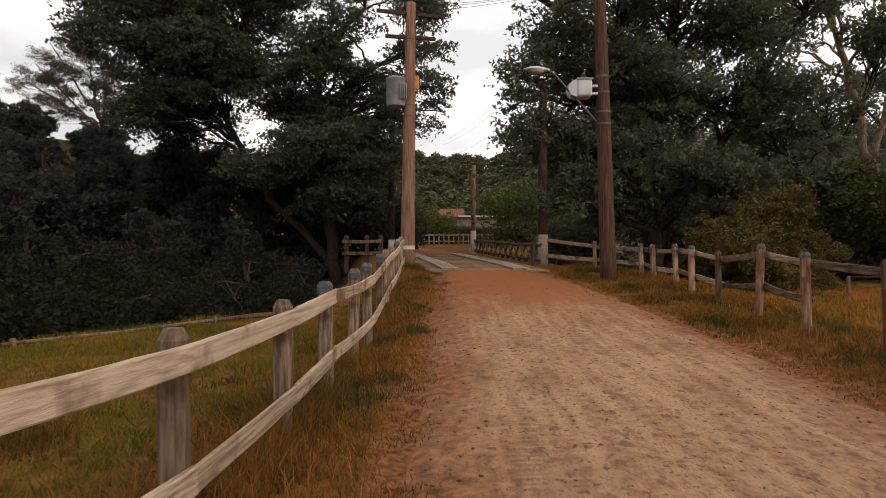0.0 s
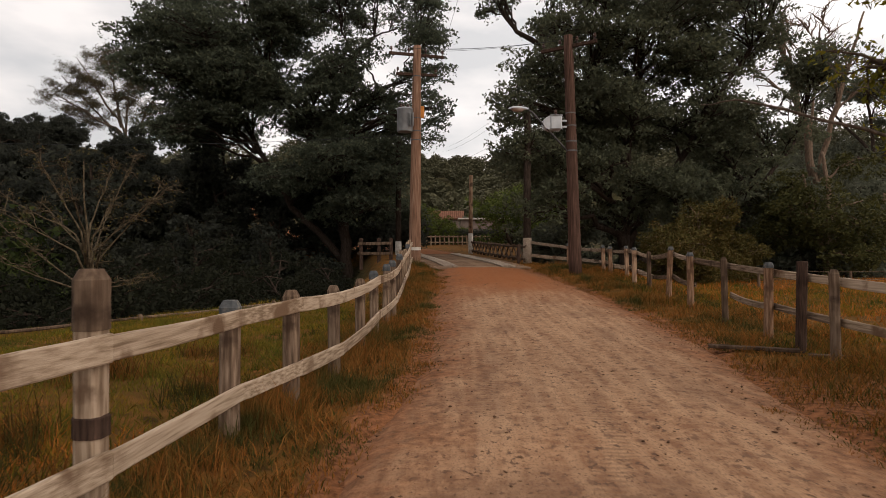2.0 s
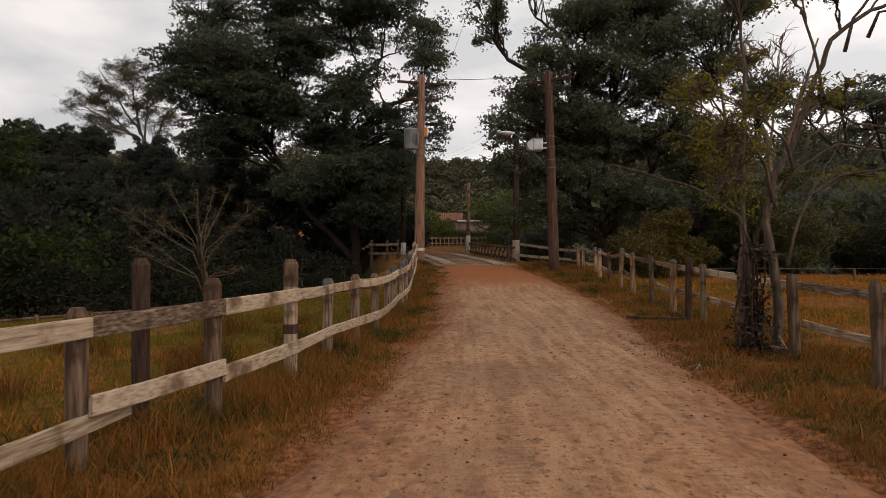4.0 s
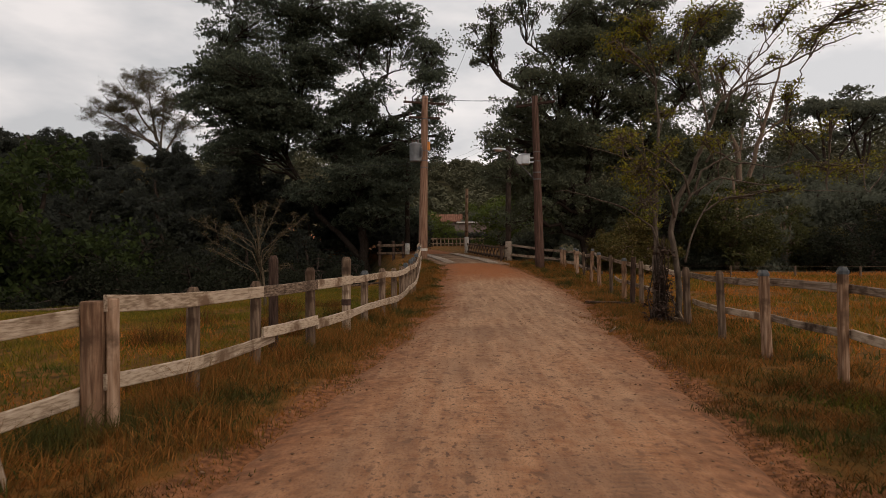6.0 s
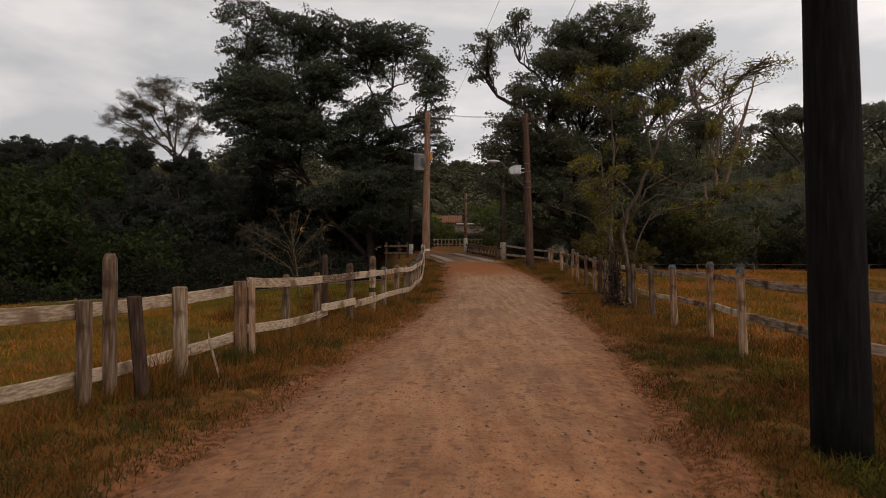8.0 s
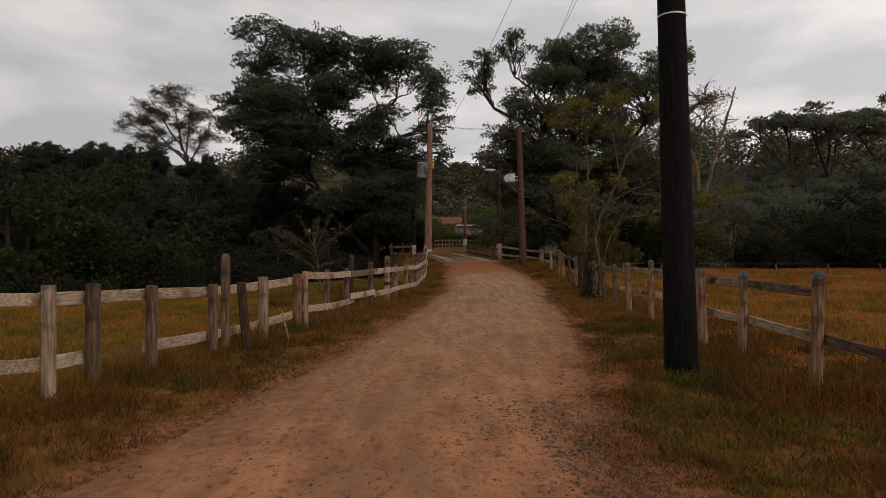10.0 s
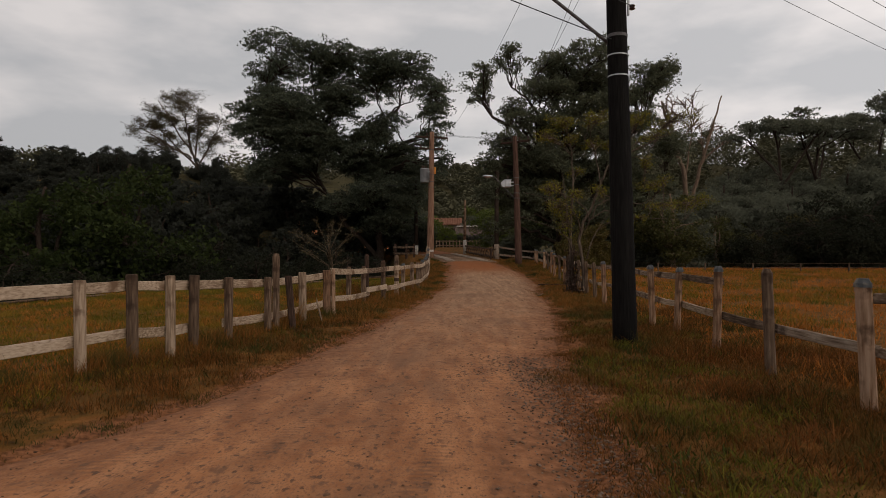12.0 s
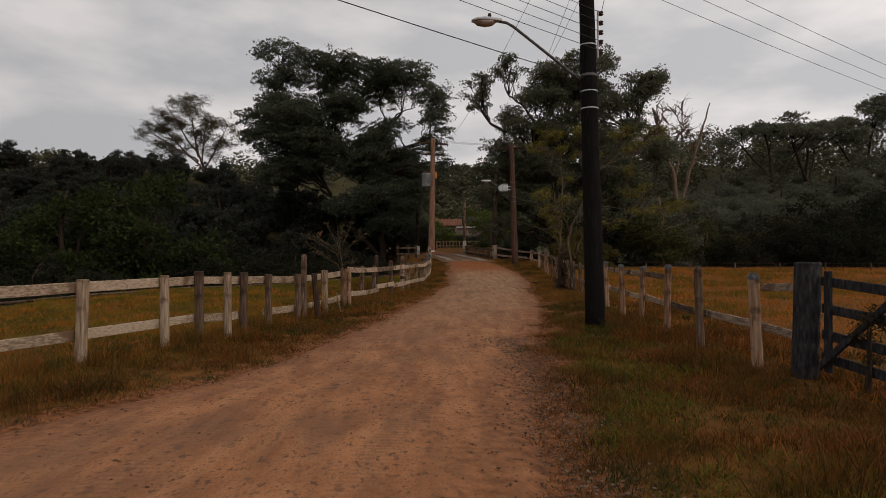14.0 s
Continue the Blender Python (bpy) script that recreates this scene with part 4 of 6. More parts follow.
def build_bridge():
    b = thing("bridge", (0, 0, 0), "small timber plank bridge with pale wheel runners", "bridge", kind="structure")
    y = 18.05
    rnd = random.Random(2)
    while y < 30:
        w = 0.2 + 0.05 * rnd.random()
        c = deck_centre(y)
        z = ground_at(0.5, y) + 0.02
        ob = part("plank", box(0, 0, 0, 3.5, w - 0.02, 0.07, 0.008), MAT_PLANK, b)
        ob.location = (c, y + w / 2, z + rnd.uniform(-0.006, 0.006))
        ob.rotation_euler = (0, 0, rnd.uniform(-0.01, 0.01) - 0.0)
        y += w
    for off in (-1.05, 1.0):
        for k in range(5):
            for j in (-1, 0, 1):
                y0 = 18.15 + 2.38 * k + 0.1 * (j == 0)
                p = Vector((deck_centre(y0) + off + j * 0.17, y0, ground_at(0.5, y0) + 0.085))
                y1 = y0 + 2.34
                q = Vector((deck_centre(y1) + off + j * 0.17, y1, ground_at(0.5, y1) + 0.085))
                part("runner", rail_mesh(p, q, 0.05, 0.155, 0, 300 + k * 3 + j), MAT_RUNNER, b, "pale wheel plank")
    for s in (-1, 1):
        p = Vector((deck_centre(18) + s * 1.72, 18.1, ground_at(0.5, 18) - 0.2))
        q = Vector((deck_centre(30) + s * 1.72, 30, ground_at(0.5, 30) - 0.2))
        part("beam", rail_mesh(p, q, 0.35, 0.22, 0, 5), MAT_DARK_WOOD, b)


def build_lattice_rail():
    r = thing("bridge_railing", (0, 0, 0), "low dark crossed-branch bridge railing between white posts", "railing")
    a, b = Vector((2.85, 20.6, 1.25)), Vector((1.15, 32.4, 1.64))
    n = 13
    for h in (0.12, 0.6):
        part("rail", tube([a.lerp(b, k / 10) + Vector((0.02 * math.sin(k * 2.1), 0, h + 0.015 * math.sin(k * 1.7))) for k in range(11)], [0.045] * 11, 7), MAT_BROWN_WOOD, r)
    for k in range(n):
        p, q = a.lerp(b, k / n), a.lerp(b, (k + 1) / n)
        part("cross_pole", tube([p + Vector((0, 0, 0.02)), q + Vector((0, 0, 0.66))], [0.04, 0.035], 7), MAT_BROWN_WOOD, r)
        part("cross_pole", tube([q + Vector((0.05, 0, 0.02)), p + Vector((0.05, 0, 0.66))], [0.04, 0.035], 7), MAT_BROWN_WOOD, r)
    part("end_post", tube([(2.55, 19.9, 0.9), (2.55, 19.9, 1.95)], [0.07, 0.06], 8), MAT_DARK_WOOD, r, "dark charred end post")


def white_based_post(x, y, z0, h, white, r, label, shaft, foot):
    t = thing("wooden_post", (x, y, z0), label, "post")
    smooth_shade(part("shaft", tube([(0, 0, -0.4), (0, 0, h * 0.5), (0.02, 0, h)], [r, r * 0.92, r * 0.8], 14), shaft, t))
    smooth_shade(part("painted_foot", lathe([(r + 0.012, -0.3), (r + 0.012, white), (r, white + 0.01)], 14), foot, t, "white limewashed foot"))


build_bridge()
build_lattice_rail()
white_based_post(1.1, 32.7, 1.55, 4.6, 1.2, 0.13, "tall grey post with a limewashed foot", MAT_TAN_WOOD, MAT_WHITE_PAINT)
white_based_post(2.98, 20.8, 1.15, 6.0, 1.05, 0.16, "tree-trunk post with a worn limewashed foot", MAT_BARK, MAT_RUNNER)
white_based_post(-2.95, 30.8, 1.5, 6.5, 0.75, 0.16, "dark trunk post with a limewashed foot", MAT_BARK, MAT_WHITE_PAINT)


def build_far_fence():
    f = thing("fence", (0, 0, 0), "far whitewashed picket fence at the bend", "fence")
    pts = [Vector((3.0 - 0.36 * k, 46.5 + 0.03 * k * (k - 14) * 0.06, 0)) for k in range(30)]
    for p in pts:
        p.z = ground_at(p.x, p.y)
        ob = part("post", post_mesh(0.11, 0.82), MAT_WHITE_WOOD, f)
        ob.location = p
    for h in (0.25, 0.7):
        for a, b in zip(pts[::3], pts[3::3]):
            part("rail", rail_mesh(a + Vector((0, -0.07, h)), b + Vector((0, -0.07, h)), 0.1, 0.03, 0, 7), MAT_WHITE_WOOD, f)


def build_far_gate():
    f = thing("fence", (0, 0, 0), "dark brown post-and-rail fence by the stream", "fence")
    for x in (-4.1, -3.3, -2.75):
        ob = part("post", post_mesh(0.16, 1.2), MAT_DARK_WOOD, f)
        ob.location = (x, 24.5, 1.1)
    for h in (0.5, 0.95):
        part("rail", rail_mesh((-4.25, 24.4, 1.1 + h), (-2.7, 24.4, 1.12 + h), 0.13, 0.04, 0.02, int(h * 10)), MAT_BROWN_WOOD, f)


build_far_fence()
build_far_gate()


def build_shed():
    z = ground_at(3.4, 63)
    t = thing("shed", (3.4, 63, z), "low pale pinkish shed with a flat roof", "shed")
    part("wall", box(0, 0, 1.1, 5.0, 3.0, 2.4, 0.02), MAT_SHED, t)
    part("roof", box(0, 0, 2.4, 5.6, 3.6, 0.16, 0.02), MAT_WHITE_PAINT, t)


def build_red_roofed_house():
    """A small house on the slope beyond the bridge, mostly hidden by young trees."""
    x, y = -1.0, 87
    t = thing("house", (x, y, ground_at(x, y)), "small plastered house with a terracotta tiled roof", "house")
    part("wall", box(0, 0, 1.0, 4.6, 3.4, 2.6, 0.02), MAT_SHED, t)
    bm = bmesh.new()
    a = [bm.verts.new((sx * 2.7, sy, z)) for sx in (-1, 1) for sy, z in ((-2.15, 2.2), (-2.15, 2.32), (0, 3.5), (2.15, 2.32), (2.15, 2.2))]
    bm.faces.new(a[:5])
    bm.faces.new(a[:4:-1])
    for k in range(5):
        bm.faces.new((a[k], a[5 + k], a[5 + (k + 1) % 5], a[(k + 1) % 5]))
    bmesh.ops.recalc_face_normals(bm, faces=bm.faces)
    roof = part("roof", bm, MAT_TERRACOTTA, t, "terracotta roof")
    for k in range(19):
        u = -2.6 + k * 0.289
        part("tile_row", tube([(u, -2.2, 2.36), (u, -1.1, 2.95), (u, -0.03, 3.53)], [0.075, 0.075, 0.075], 6), MAT_TERRACOTTA, roof)
    for u in (-1.2, 1.1):
        part("window", box(u, -1.72, 1.3, 0.8, 0.06, 0.8, 0.01), MAT_DARK_WOOD, t, "dark shuttered window")


def build_hedge():
    rng = np.random.default_rng(77)
    t = thing("hedge", (0.5, 50.5, ground_at(0.5, 50.5)), "clipped dark green hedge behind the picket fence", "hedge")
    n = 16000
    p = np.stack([rng.uniform(-6, 6, n), rng.normal(0, 0.3, n), rng.uniform(0.0, 1.25, n) + rng.normal(0, 0.08, n)], 1)
    stems = ([], [])
    for k in range(24):
        x = -5.8 + 0.5 * k
        tube([(x, 0, -0.1), (x + 0.05, 0.05, 0.5), (x - 0.05, 0, 1.0)], [0.03, 0.025, 0.01], 5, False, stems)
    part("woody_core", stems, MAT_BARK, t)
    v, f = leaf_arrays(p, 0.16, rng, 0.6, 0.6, 3)
    array_mesh("foliage", v, f, MAT_LEAF_DEEP, t)




# ---- trees and shrubs ----
def array_mesh(name, verts, faces, material, parent=None):
    """A mesh from arrays; all faces have the same number of corners."""
    me = bpy.data.meshes.new(name)
    nf, k = faces.shape
    me.vertices.add(len(verts))
    me.vertices.foreach_set("co", np.ascontiguousarray(verts, np.float32).ravel())
    me.loops.add(nf * k)
    me.loops.foreach_set("vertex_index", np.ascontiguousarray(faces, np.int32).ravel())
    me.polygons.add(nf)
    me.polygons.foreach_set("loop_start", np.arange(0, nf * k, k, dtype=np.int32))
    me.materials.append(material)
    me.update(calc_edges=True)
    me.validate()
    ob = new(name, me)
    if parent is not None:
        ob.parent = parent
    return ob


def leaf_arrays(centres, size, rng, slim=0.42, tilt=0.55, corners=4):
    """Folded diamond leaves about the given places."""
    n = len(centres)
    a = rng.uniform(0, 2 * np.pi, n)
    s = size * rng.uniform(0.6, 1.3, n)
    d = np.stack([np.cos(a), np.sin(a), rng.normal(-0.25, tilt, n)], 1)
    d /= np.linalg.norm(d, axis=1)[:, None]
    up = np.stack([rng.normal(0, tilt, n), rng.normal(0, tilt, n), np.ones(n)], 1)
    side = np.cross(d, up)
    side /= np.linalg.norm(side, axis=1)[:, None]
    nor = np.cross(side, d)
    L, W = (d.T * s).T, (side.T * s * slim * 0.5).T
    fold = (nor.T * s * 0.08).T
    v = np.stack([centres - L * 0.5, centres - W + fold, centres + L * 0.5, centres + W + fold], 1).reshape(-1, 3)
    f = np.arange(4 * n).reshape(n, 4)
    if corners == 3:
        v = np.stack([centres - L * 0.45 - W, centres + L * 0.55, centres - L * 0.35 + W * 1.2], 1).reshape(-1, 3)
        f = np.arange(3 * n).reshape(n, 3)
    return v, f


def bezier(p, c, q, n=8, wobble=0.0, rng=None):
    pts = []
    for k in range(n + 1):
        t = k / n
        v = p * (1 - t) ** 2 + c * 2 * t * (1 - t) + q * t * t
        if wobble and 0 < k < n:
            v = v + Vector(rng.normal(0, wobble, 3))
        pts.append(v)
    return pts


def build_tree(name, label, category, base, stems, clumps, leaf, bark, size, pads, per_pad, seed, r0=0.3, flat=0.5, slim=0.42, twig=1.0, group="", bare=False, corners=4, leaf_corners=0, spray=None):
    """stems: lists of points from the base; clumps: (x, y, z, rx, ry, rz), both from the base. Limbs go out to each clump, and
    boughs in it carry pads of leaves. spray: radius and thickness of a pad, its leaves, and pads to the square metre."""
    rng = np.random.default_rng(seed)
    t = thing(name, base, label, category, group)
    wood = ([], [])
    tops = []
    for pts in stems:
        pts = [Vector(p) for p in pts]
        fine = []
        for a, b in zip(pts, pts[1:]):
            for k in range(4):
                fine.append(a.lerp(b, k / 4) + Vector(rng.normal(0, 0.05 * r0 / 0.3, 3)))
        fine.append(pts[-1])
        m = len(fine)
        rs = r0 * (1.0 if pts[0].z < 0.5 else 0.62 if len(pts) > 3 and r0 > 0.1 else 0.32)
        rad = [rs * (1.25 if k == 0 else 1.0) * (1 - (0.72 if r0 > 0.1 else 0.85) * k / (m - 1)) for k in range(m)]
        fine[0].z -= 0.3
        tube(fine, rad, 9, True, wood)
        tops.append((fine, rad))
    leaves = []
    mean_size = sum((q[3] * q[4] * q[5]) ** (1 / 3) for q in clumps) / len(clumps)
    for x, y, z, rx, ry, rz in clumps:
        c = Vector((x, y, z))
        share = ((rx * ry * rz) ** (1 / 3) / mean_size) ** 1.6
        leaf_count = max(min(8, per_pad), round(per_pad * min(1.0, share)))
        best, start, r_at = 1e9, None, 0.1
        for fine, rad in tops:
            for p, r in zip(fine[2:], rad[2:]):
                low = c.z - p.z
                cost = (p - c).length + (3.0 if low < 0.1 * c.z else 0)
                if cost < best:
                    best, start, r_at = cost, p, r
        mid = start.lerp(c, 0.45) + Vector((0, 0, 0.18 * (c - start).length))
        limb = bezier(start, mid, c, 8, 0.02 * (c - start).length, rng)
        tube(limb, [max(r_at * 0.62 * (1 - 0.75 * k / 8), 0.02 * twig) for k in range(9)], 4 if corners == 3 else 6, False, wood)
        count = max(3, round(pads * min(share, 1.6))) if spray is None else max(5, round(spray[3] * (rx * ry + (rx + ry) * rz)))
        for pad in range(count):
            u = rng.normal(0, 1, 3)
            u /= np.linalg.norm(u)
            if spray is not None and rng.random() < 0.45:
                u[2] = abs(u[2])
            rr = rng.uniform(0.35, 1.0) ** 0.6
            e = c + Vector((u[0] * rx * rr, u[1] * ry * rr, u[2] * rz * rr))
            s = limb[int(rng.integers(4, 9))]
            bough = bezier(s, s.lerp(e, 0.5) + Vector((0, 0, 0.12 * (e - s).length)), e, 4, 0.03 * (e - s).length, rng)
            if corners == 3 or spray is not None:
                if pad % (3 if spray is not None else 2) == 0:
                    tube([bough[0], bough[2], bough[4]], [0.035 * twig, 0.025 * twig, 0.01 * twig], 3, False, wood)
            else:
                tube(bough, [0.035 * twig, 0.03 * twig, 0.022 * twig, 0.016 * twig, 0.008 * twig], 4, False, wood)
            if bare or twig < 0.7:
                for _k in range(5):
                    a = bough[int(rng.integers(1, 5))]
                    q = a + Vector(rng.normal(0, 0.35, 3) * np.array([rx, ry, rz])) + Vector((0, 0, 0.1 * rz))
                    tube([a, a.lerp(q, 0.5) + Vector(rng.normal(0, 0.05, 3)), q], [0.014 * twig, 0.009 * twig, 0.004 * twig], 3, False, wood)
                    if per_pad:
                        leaves.append(rng.normal(0, 1, (max(per_pad // 6, 1), 3)) * 0.16 * np.array([rx, ry, rz * flat]) + np.array(q))
            if per_pad:
                if spray is None:
                    wide, thick, k = 0.42 * 0.5 * (rx + ry), max(0.16 * rz, 0.06), leaf_count
                else:
                    wide, thick, k = spray[0] * rng.uniform(0.6, 1.35), spray[1], int(spray[2] * rng.uniform(0.5, 1.4))
                # a drooping disc of leaves at the end of each bough
                q, w = np.sqrt(rng.random(k)), rng.uniform(0, 2 * np.pi, k)
                disc = np.stack([wide * q * np.cos(w), wide * q * np.sin(w), rng.normal(0, thick, k) - 0.3 * wide * q * q], 1)
                disc[:, 2] += disc[:, 0] * rng.normal(0, 0.3) + disc[:, 1] * rng.normal(0, 0.3)
                leaves.append(disc + np.array(e))
    smooth_shade(part("trunk", wood, bark, t))
    if leaves:
        v, f = leaf_arrays(np.concatenate(leaves), size, rng, slim, 0.85, leaf_corners or corners)
        array_mesh("crown", v, f, leaf, t)
    return t


def scatter_clumps(rng, n, r, h0, h1, size):
    """Clumps spread through a dome from h0 to h1."""
    out = []
    for k in range(n):
        a, q = rng.uniform(0, 2 * np.pi), math.sqrt(rng.uniform(0.02, 1))
        z = h0 + (h1 - h0) * rng.uniform(0, 1) * (1 - 0.45 * q * q)
        s = size * rng.uniform(0.75, 1.3)
        out.append((r * q * math.cos(a), r * q * math.sin(a), z, s, s, s * 0.7))
    return out


def spread(list_of, base, rng, depth, more=1):
    """Clumps given by x, z and half width, height; their depth is spread about the trunk."""
    out = []
    for x, z, rx, rz in list_of:
        out.append((x - base[0], rng.uniform(-depth, depth), z - base[2], rx, rx * 1.15, rz))
        for _ in range(more):
            out.append((x - base[0] + rng.uniform(-0.5, 0.5) * rx, rng.uniform(-depth, depth), z - base[2] + rng.uniform(-0.35, 0.35) * rz, rx * 0.75, rx * 0.85, rz * 0.75))
    return out


def build_big_left_tree():
    base = (-6.0, 32.0, ground_at(-6.0, 32.0))
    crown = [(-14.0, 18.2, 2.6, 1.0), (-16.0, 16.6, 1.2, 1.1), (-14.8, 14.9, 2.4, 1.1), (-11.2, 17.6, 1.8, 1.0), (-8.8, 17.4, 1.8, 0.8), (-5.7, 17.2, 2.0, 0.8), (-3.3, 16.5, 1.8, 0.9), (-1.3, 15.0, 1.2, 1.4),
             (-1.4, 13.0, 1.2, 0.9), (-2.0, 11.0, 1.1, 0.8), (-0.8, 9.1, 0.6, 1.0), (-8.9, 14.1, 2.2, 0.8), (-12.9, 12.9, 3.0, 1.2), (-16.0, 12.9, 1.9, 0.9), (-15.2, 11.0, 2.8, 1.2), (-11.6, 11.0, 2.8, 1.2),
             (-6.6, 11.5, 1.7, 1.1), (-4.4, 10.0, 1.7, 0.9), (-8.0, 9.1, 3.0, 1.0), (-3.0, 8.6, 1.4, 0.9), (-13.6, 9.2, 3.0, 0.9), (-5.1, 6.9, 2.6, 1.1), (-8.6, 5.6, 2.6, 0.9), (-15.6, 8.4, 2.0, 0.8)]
    rng = np.random.default_rng(11)
    stems = [[(0, 0, 0), (-0.1, 0, 3.2), (-0.6, 0, 5.8), (-1.0, 0.2, 8.6), (-0.7, 0.2, 11.2), (0.2, 0, 13.0), (1.6, -0.2, 14.2)],
             [(-1.0, 0.2, 8.2), (0.3, -0.3, 9.8), (2.0, -0.4, 11.2), (4.0, -0.2, 12.0)],
             [(-0.2, 0, 1.6), (-3.3, 0.4, 4.6), (-5.6, 0.6, 8.8), (-8.6, 0.2, 14.0), (-9.6, 0, 16.2)],
             [(-0.7, 0, 6.2), (-2.8, -0.8, 9.6), (-4.6, -0.6, 12.6), (-5.6, -0.4, 15.4)],
             [(-0.3, 0.1, 11.8), (0.1, -0.2, 13.8), (-0.4, -0.2, 15.2)], [(0.4, 0, 13.1), (1.2, 0.4, 14.2), (2.8, 0.4, 14.9)]]
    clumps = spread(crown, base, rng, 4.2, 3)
    for x0, x1, z0, z1, n in ((-15.5, -9.5, 9.5, 17.0, 26), (-10, -6.5, 16.2, 17.4, 5), (-6.5, -2.8, 15.8, 16.9, 6), (-8, -3, 3.4, 8.0, 20), (-9, -5, 9.0, 12.5, 8)):
        for _ in range(n):
            r = rng.uniform(1.2, 2.0)
            clumps.append((rng.uniform(x0, x1) - base[0], rng.uniform(-4, 4), rng.uniform(z0, z1) - base[2], r, r, r * 0.5))
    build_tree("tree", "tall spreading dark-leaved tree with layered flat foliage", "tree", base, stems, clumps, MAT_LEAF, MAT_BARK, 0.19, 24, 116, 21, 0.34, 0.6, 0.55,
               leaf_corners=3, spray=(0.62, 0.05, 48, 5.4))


def build_big_right_tree():
    base = (7.5, 23.5, ground_at(7.5, 23.5))
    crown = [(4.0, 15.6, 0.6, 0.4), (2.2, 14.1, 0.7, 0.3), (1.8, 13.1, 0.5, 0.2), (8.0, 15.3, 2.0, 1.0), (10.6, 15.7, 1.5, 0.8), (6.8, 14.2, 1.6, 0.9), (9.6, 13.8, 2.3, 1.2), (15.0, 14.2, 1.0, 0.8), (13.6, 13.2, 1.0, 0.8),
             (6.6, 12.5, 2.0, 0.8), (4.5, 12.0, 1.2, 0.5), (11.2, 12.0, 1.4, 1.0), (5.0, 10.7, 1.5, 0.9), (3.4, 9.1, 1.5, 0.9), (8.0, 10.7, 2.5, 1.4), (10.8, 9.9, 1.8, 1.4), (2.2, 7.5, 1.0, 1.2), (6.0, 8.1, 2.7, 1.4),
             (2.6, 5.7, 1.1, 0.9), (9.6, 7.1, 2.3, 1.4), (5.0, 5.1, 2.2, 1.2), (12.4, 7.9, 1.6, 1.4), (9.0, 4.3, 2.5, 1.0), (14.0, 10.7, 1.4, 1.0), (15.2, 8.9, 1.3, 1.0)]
    rng = np.random.default_rng(12)
    stems = [[(0, 0, 0), (0.1, 0, 4), (0.3, 0, 8), (1.0, 0, 13.5)], [(0, 0, 3), (-1.2, 0.2, 6.5), (-1.6, 0, 9.5), (-1.1, 0, 11.8), (-2.1, -0.2, 13.2), (-3.3, -0.2, 14.1)],
             [(-1.6, 0, 9.3), (-3.0, 0, 11.2), (-4.6, 0.1, 12.1), (-5.3, 0.1, 13.0)],
             [(0, 0, 2.6), (2.6, 0.2, 6.5), (4.6, 0, 10), (6.4, 0, 12.6)], [(0.1, 0, 1.6), (3.0, -0.3, 3.6), (6.0, -0.3, 5.6), (7.4, 0, 7.2)], [(-3.6, 0, 11.5), (-3.5, 0.2, 12.6), (-3.2, 0.2, 13.0)]]
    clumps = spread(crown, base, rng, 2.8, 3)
    for x0, x1, z0, z1, n in ((5.8, 12.0, 11.0, 15.0, 12), (10.8, 14.6, 11.8, 14.4, 9), (3.4, 14.6, 6.0, 11.0, 30), (3.0, 14.5, 2.6, 6.5, 30)):
        for _ in range(n):
            r = rng.uniform(0.9, 1.6)
            clumps.append((rng.uniform(x0, x1) - base[0], rng.uniform(-3, 3), rng.uniform(z0, z1) - base[2], r, r, r * 0.6))
    for x, z, n in ((4.0, 15.5, 5), (2.2, 14.0, 6), (2.0, 13.1, 3), (4.4, 14.4, 2), (14.8, 14.0, 4)):
        for _ in range(n):
            r = rng.uniform(0.25, 0.5)
            clumps.append((x + rng.normal(0, 0.6) - base[0], rng.uniform(-0.8, 0.8), z + rng.normal(0, 0.35) - base[2], r, r, r * 0.6))
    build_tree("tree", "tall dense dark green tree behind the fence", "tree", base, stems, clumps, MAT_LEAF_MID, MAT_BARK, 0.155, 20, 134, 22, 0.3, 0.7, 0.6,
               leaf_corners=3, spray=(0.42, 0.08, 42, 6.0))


def build_vines(base):
    """Dark dead creepers bunched round the foot of the small tree."""
    rng = np.random.default_rng(51)
    t = thing("vine_tangle", (base[0] - 0.15, base[1] - 0.05, base[2]), "dark dead creepers bunched round the tree foot", "creeper")
    wood, tips = ([], []), []
    for k in range(30):
        a, h = rng.uniform(0, 6.28), rng.uniform(0.4, 2.0)
        r = rng.uniform(0.03, 0.24)
        p = [Vector((r * math.cos(a) * (1 - 0.5 * q) + rng.normal(0, 0.05), r * math.sin(a) * (1 - 0.5 * q) + rng.normal(0, 0.05), h * q - 0.05)) for q in (0, 0.3, 0.6, 1.0)]
        tube(p, [0.02, 0.016, 0.012, 0.005], 5, False, wood)
        tips += [tuple(p[int(rng.integers(0, 4))] + Vector(rng.normal(0, 0.1, 3))) for _ in range(34) if True]
    part("creeper", wood, MAT_BARK, t)
    pts = np.array(tips)
    pts[:, 2] = np.abs(pts[:, 2]) * 0.8
    v, f = leaf_arrays(pts, 0.09, rng, 0.5)
    array_mesh("dead_foliage", v, f, MAT_DARK_WOOD, t)


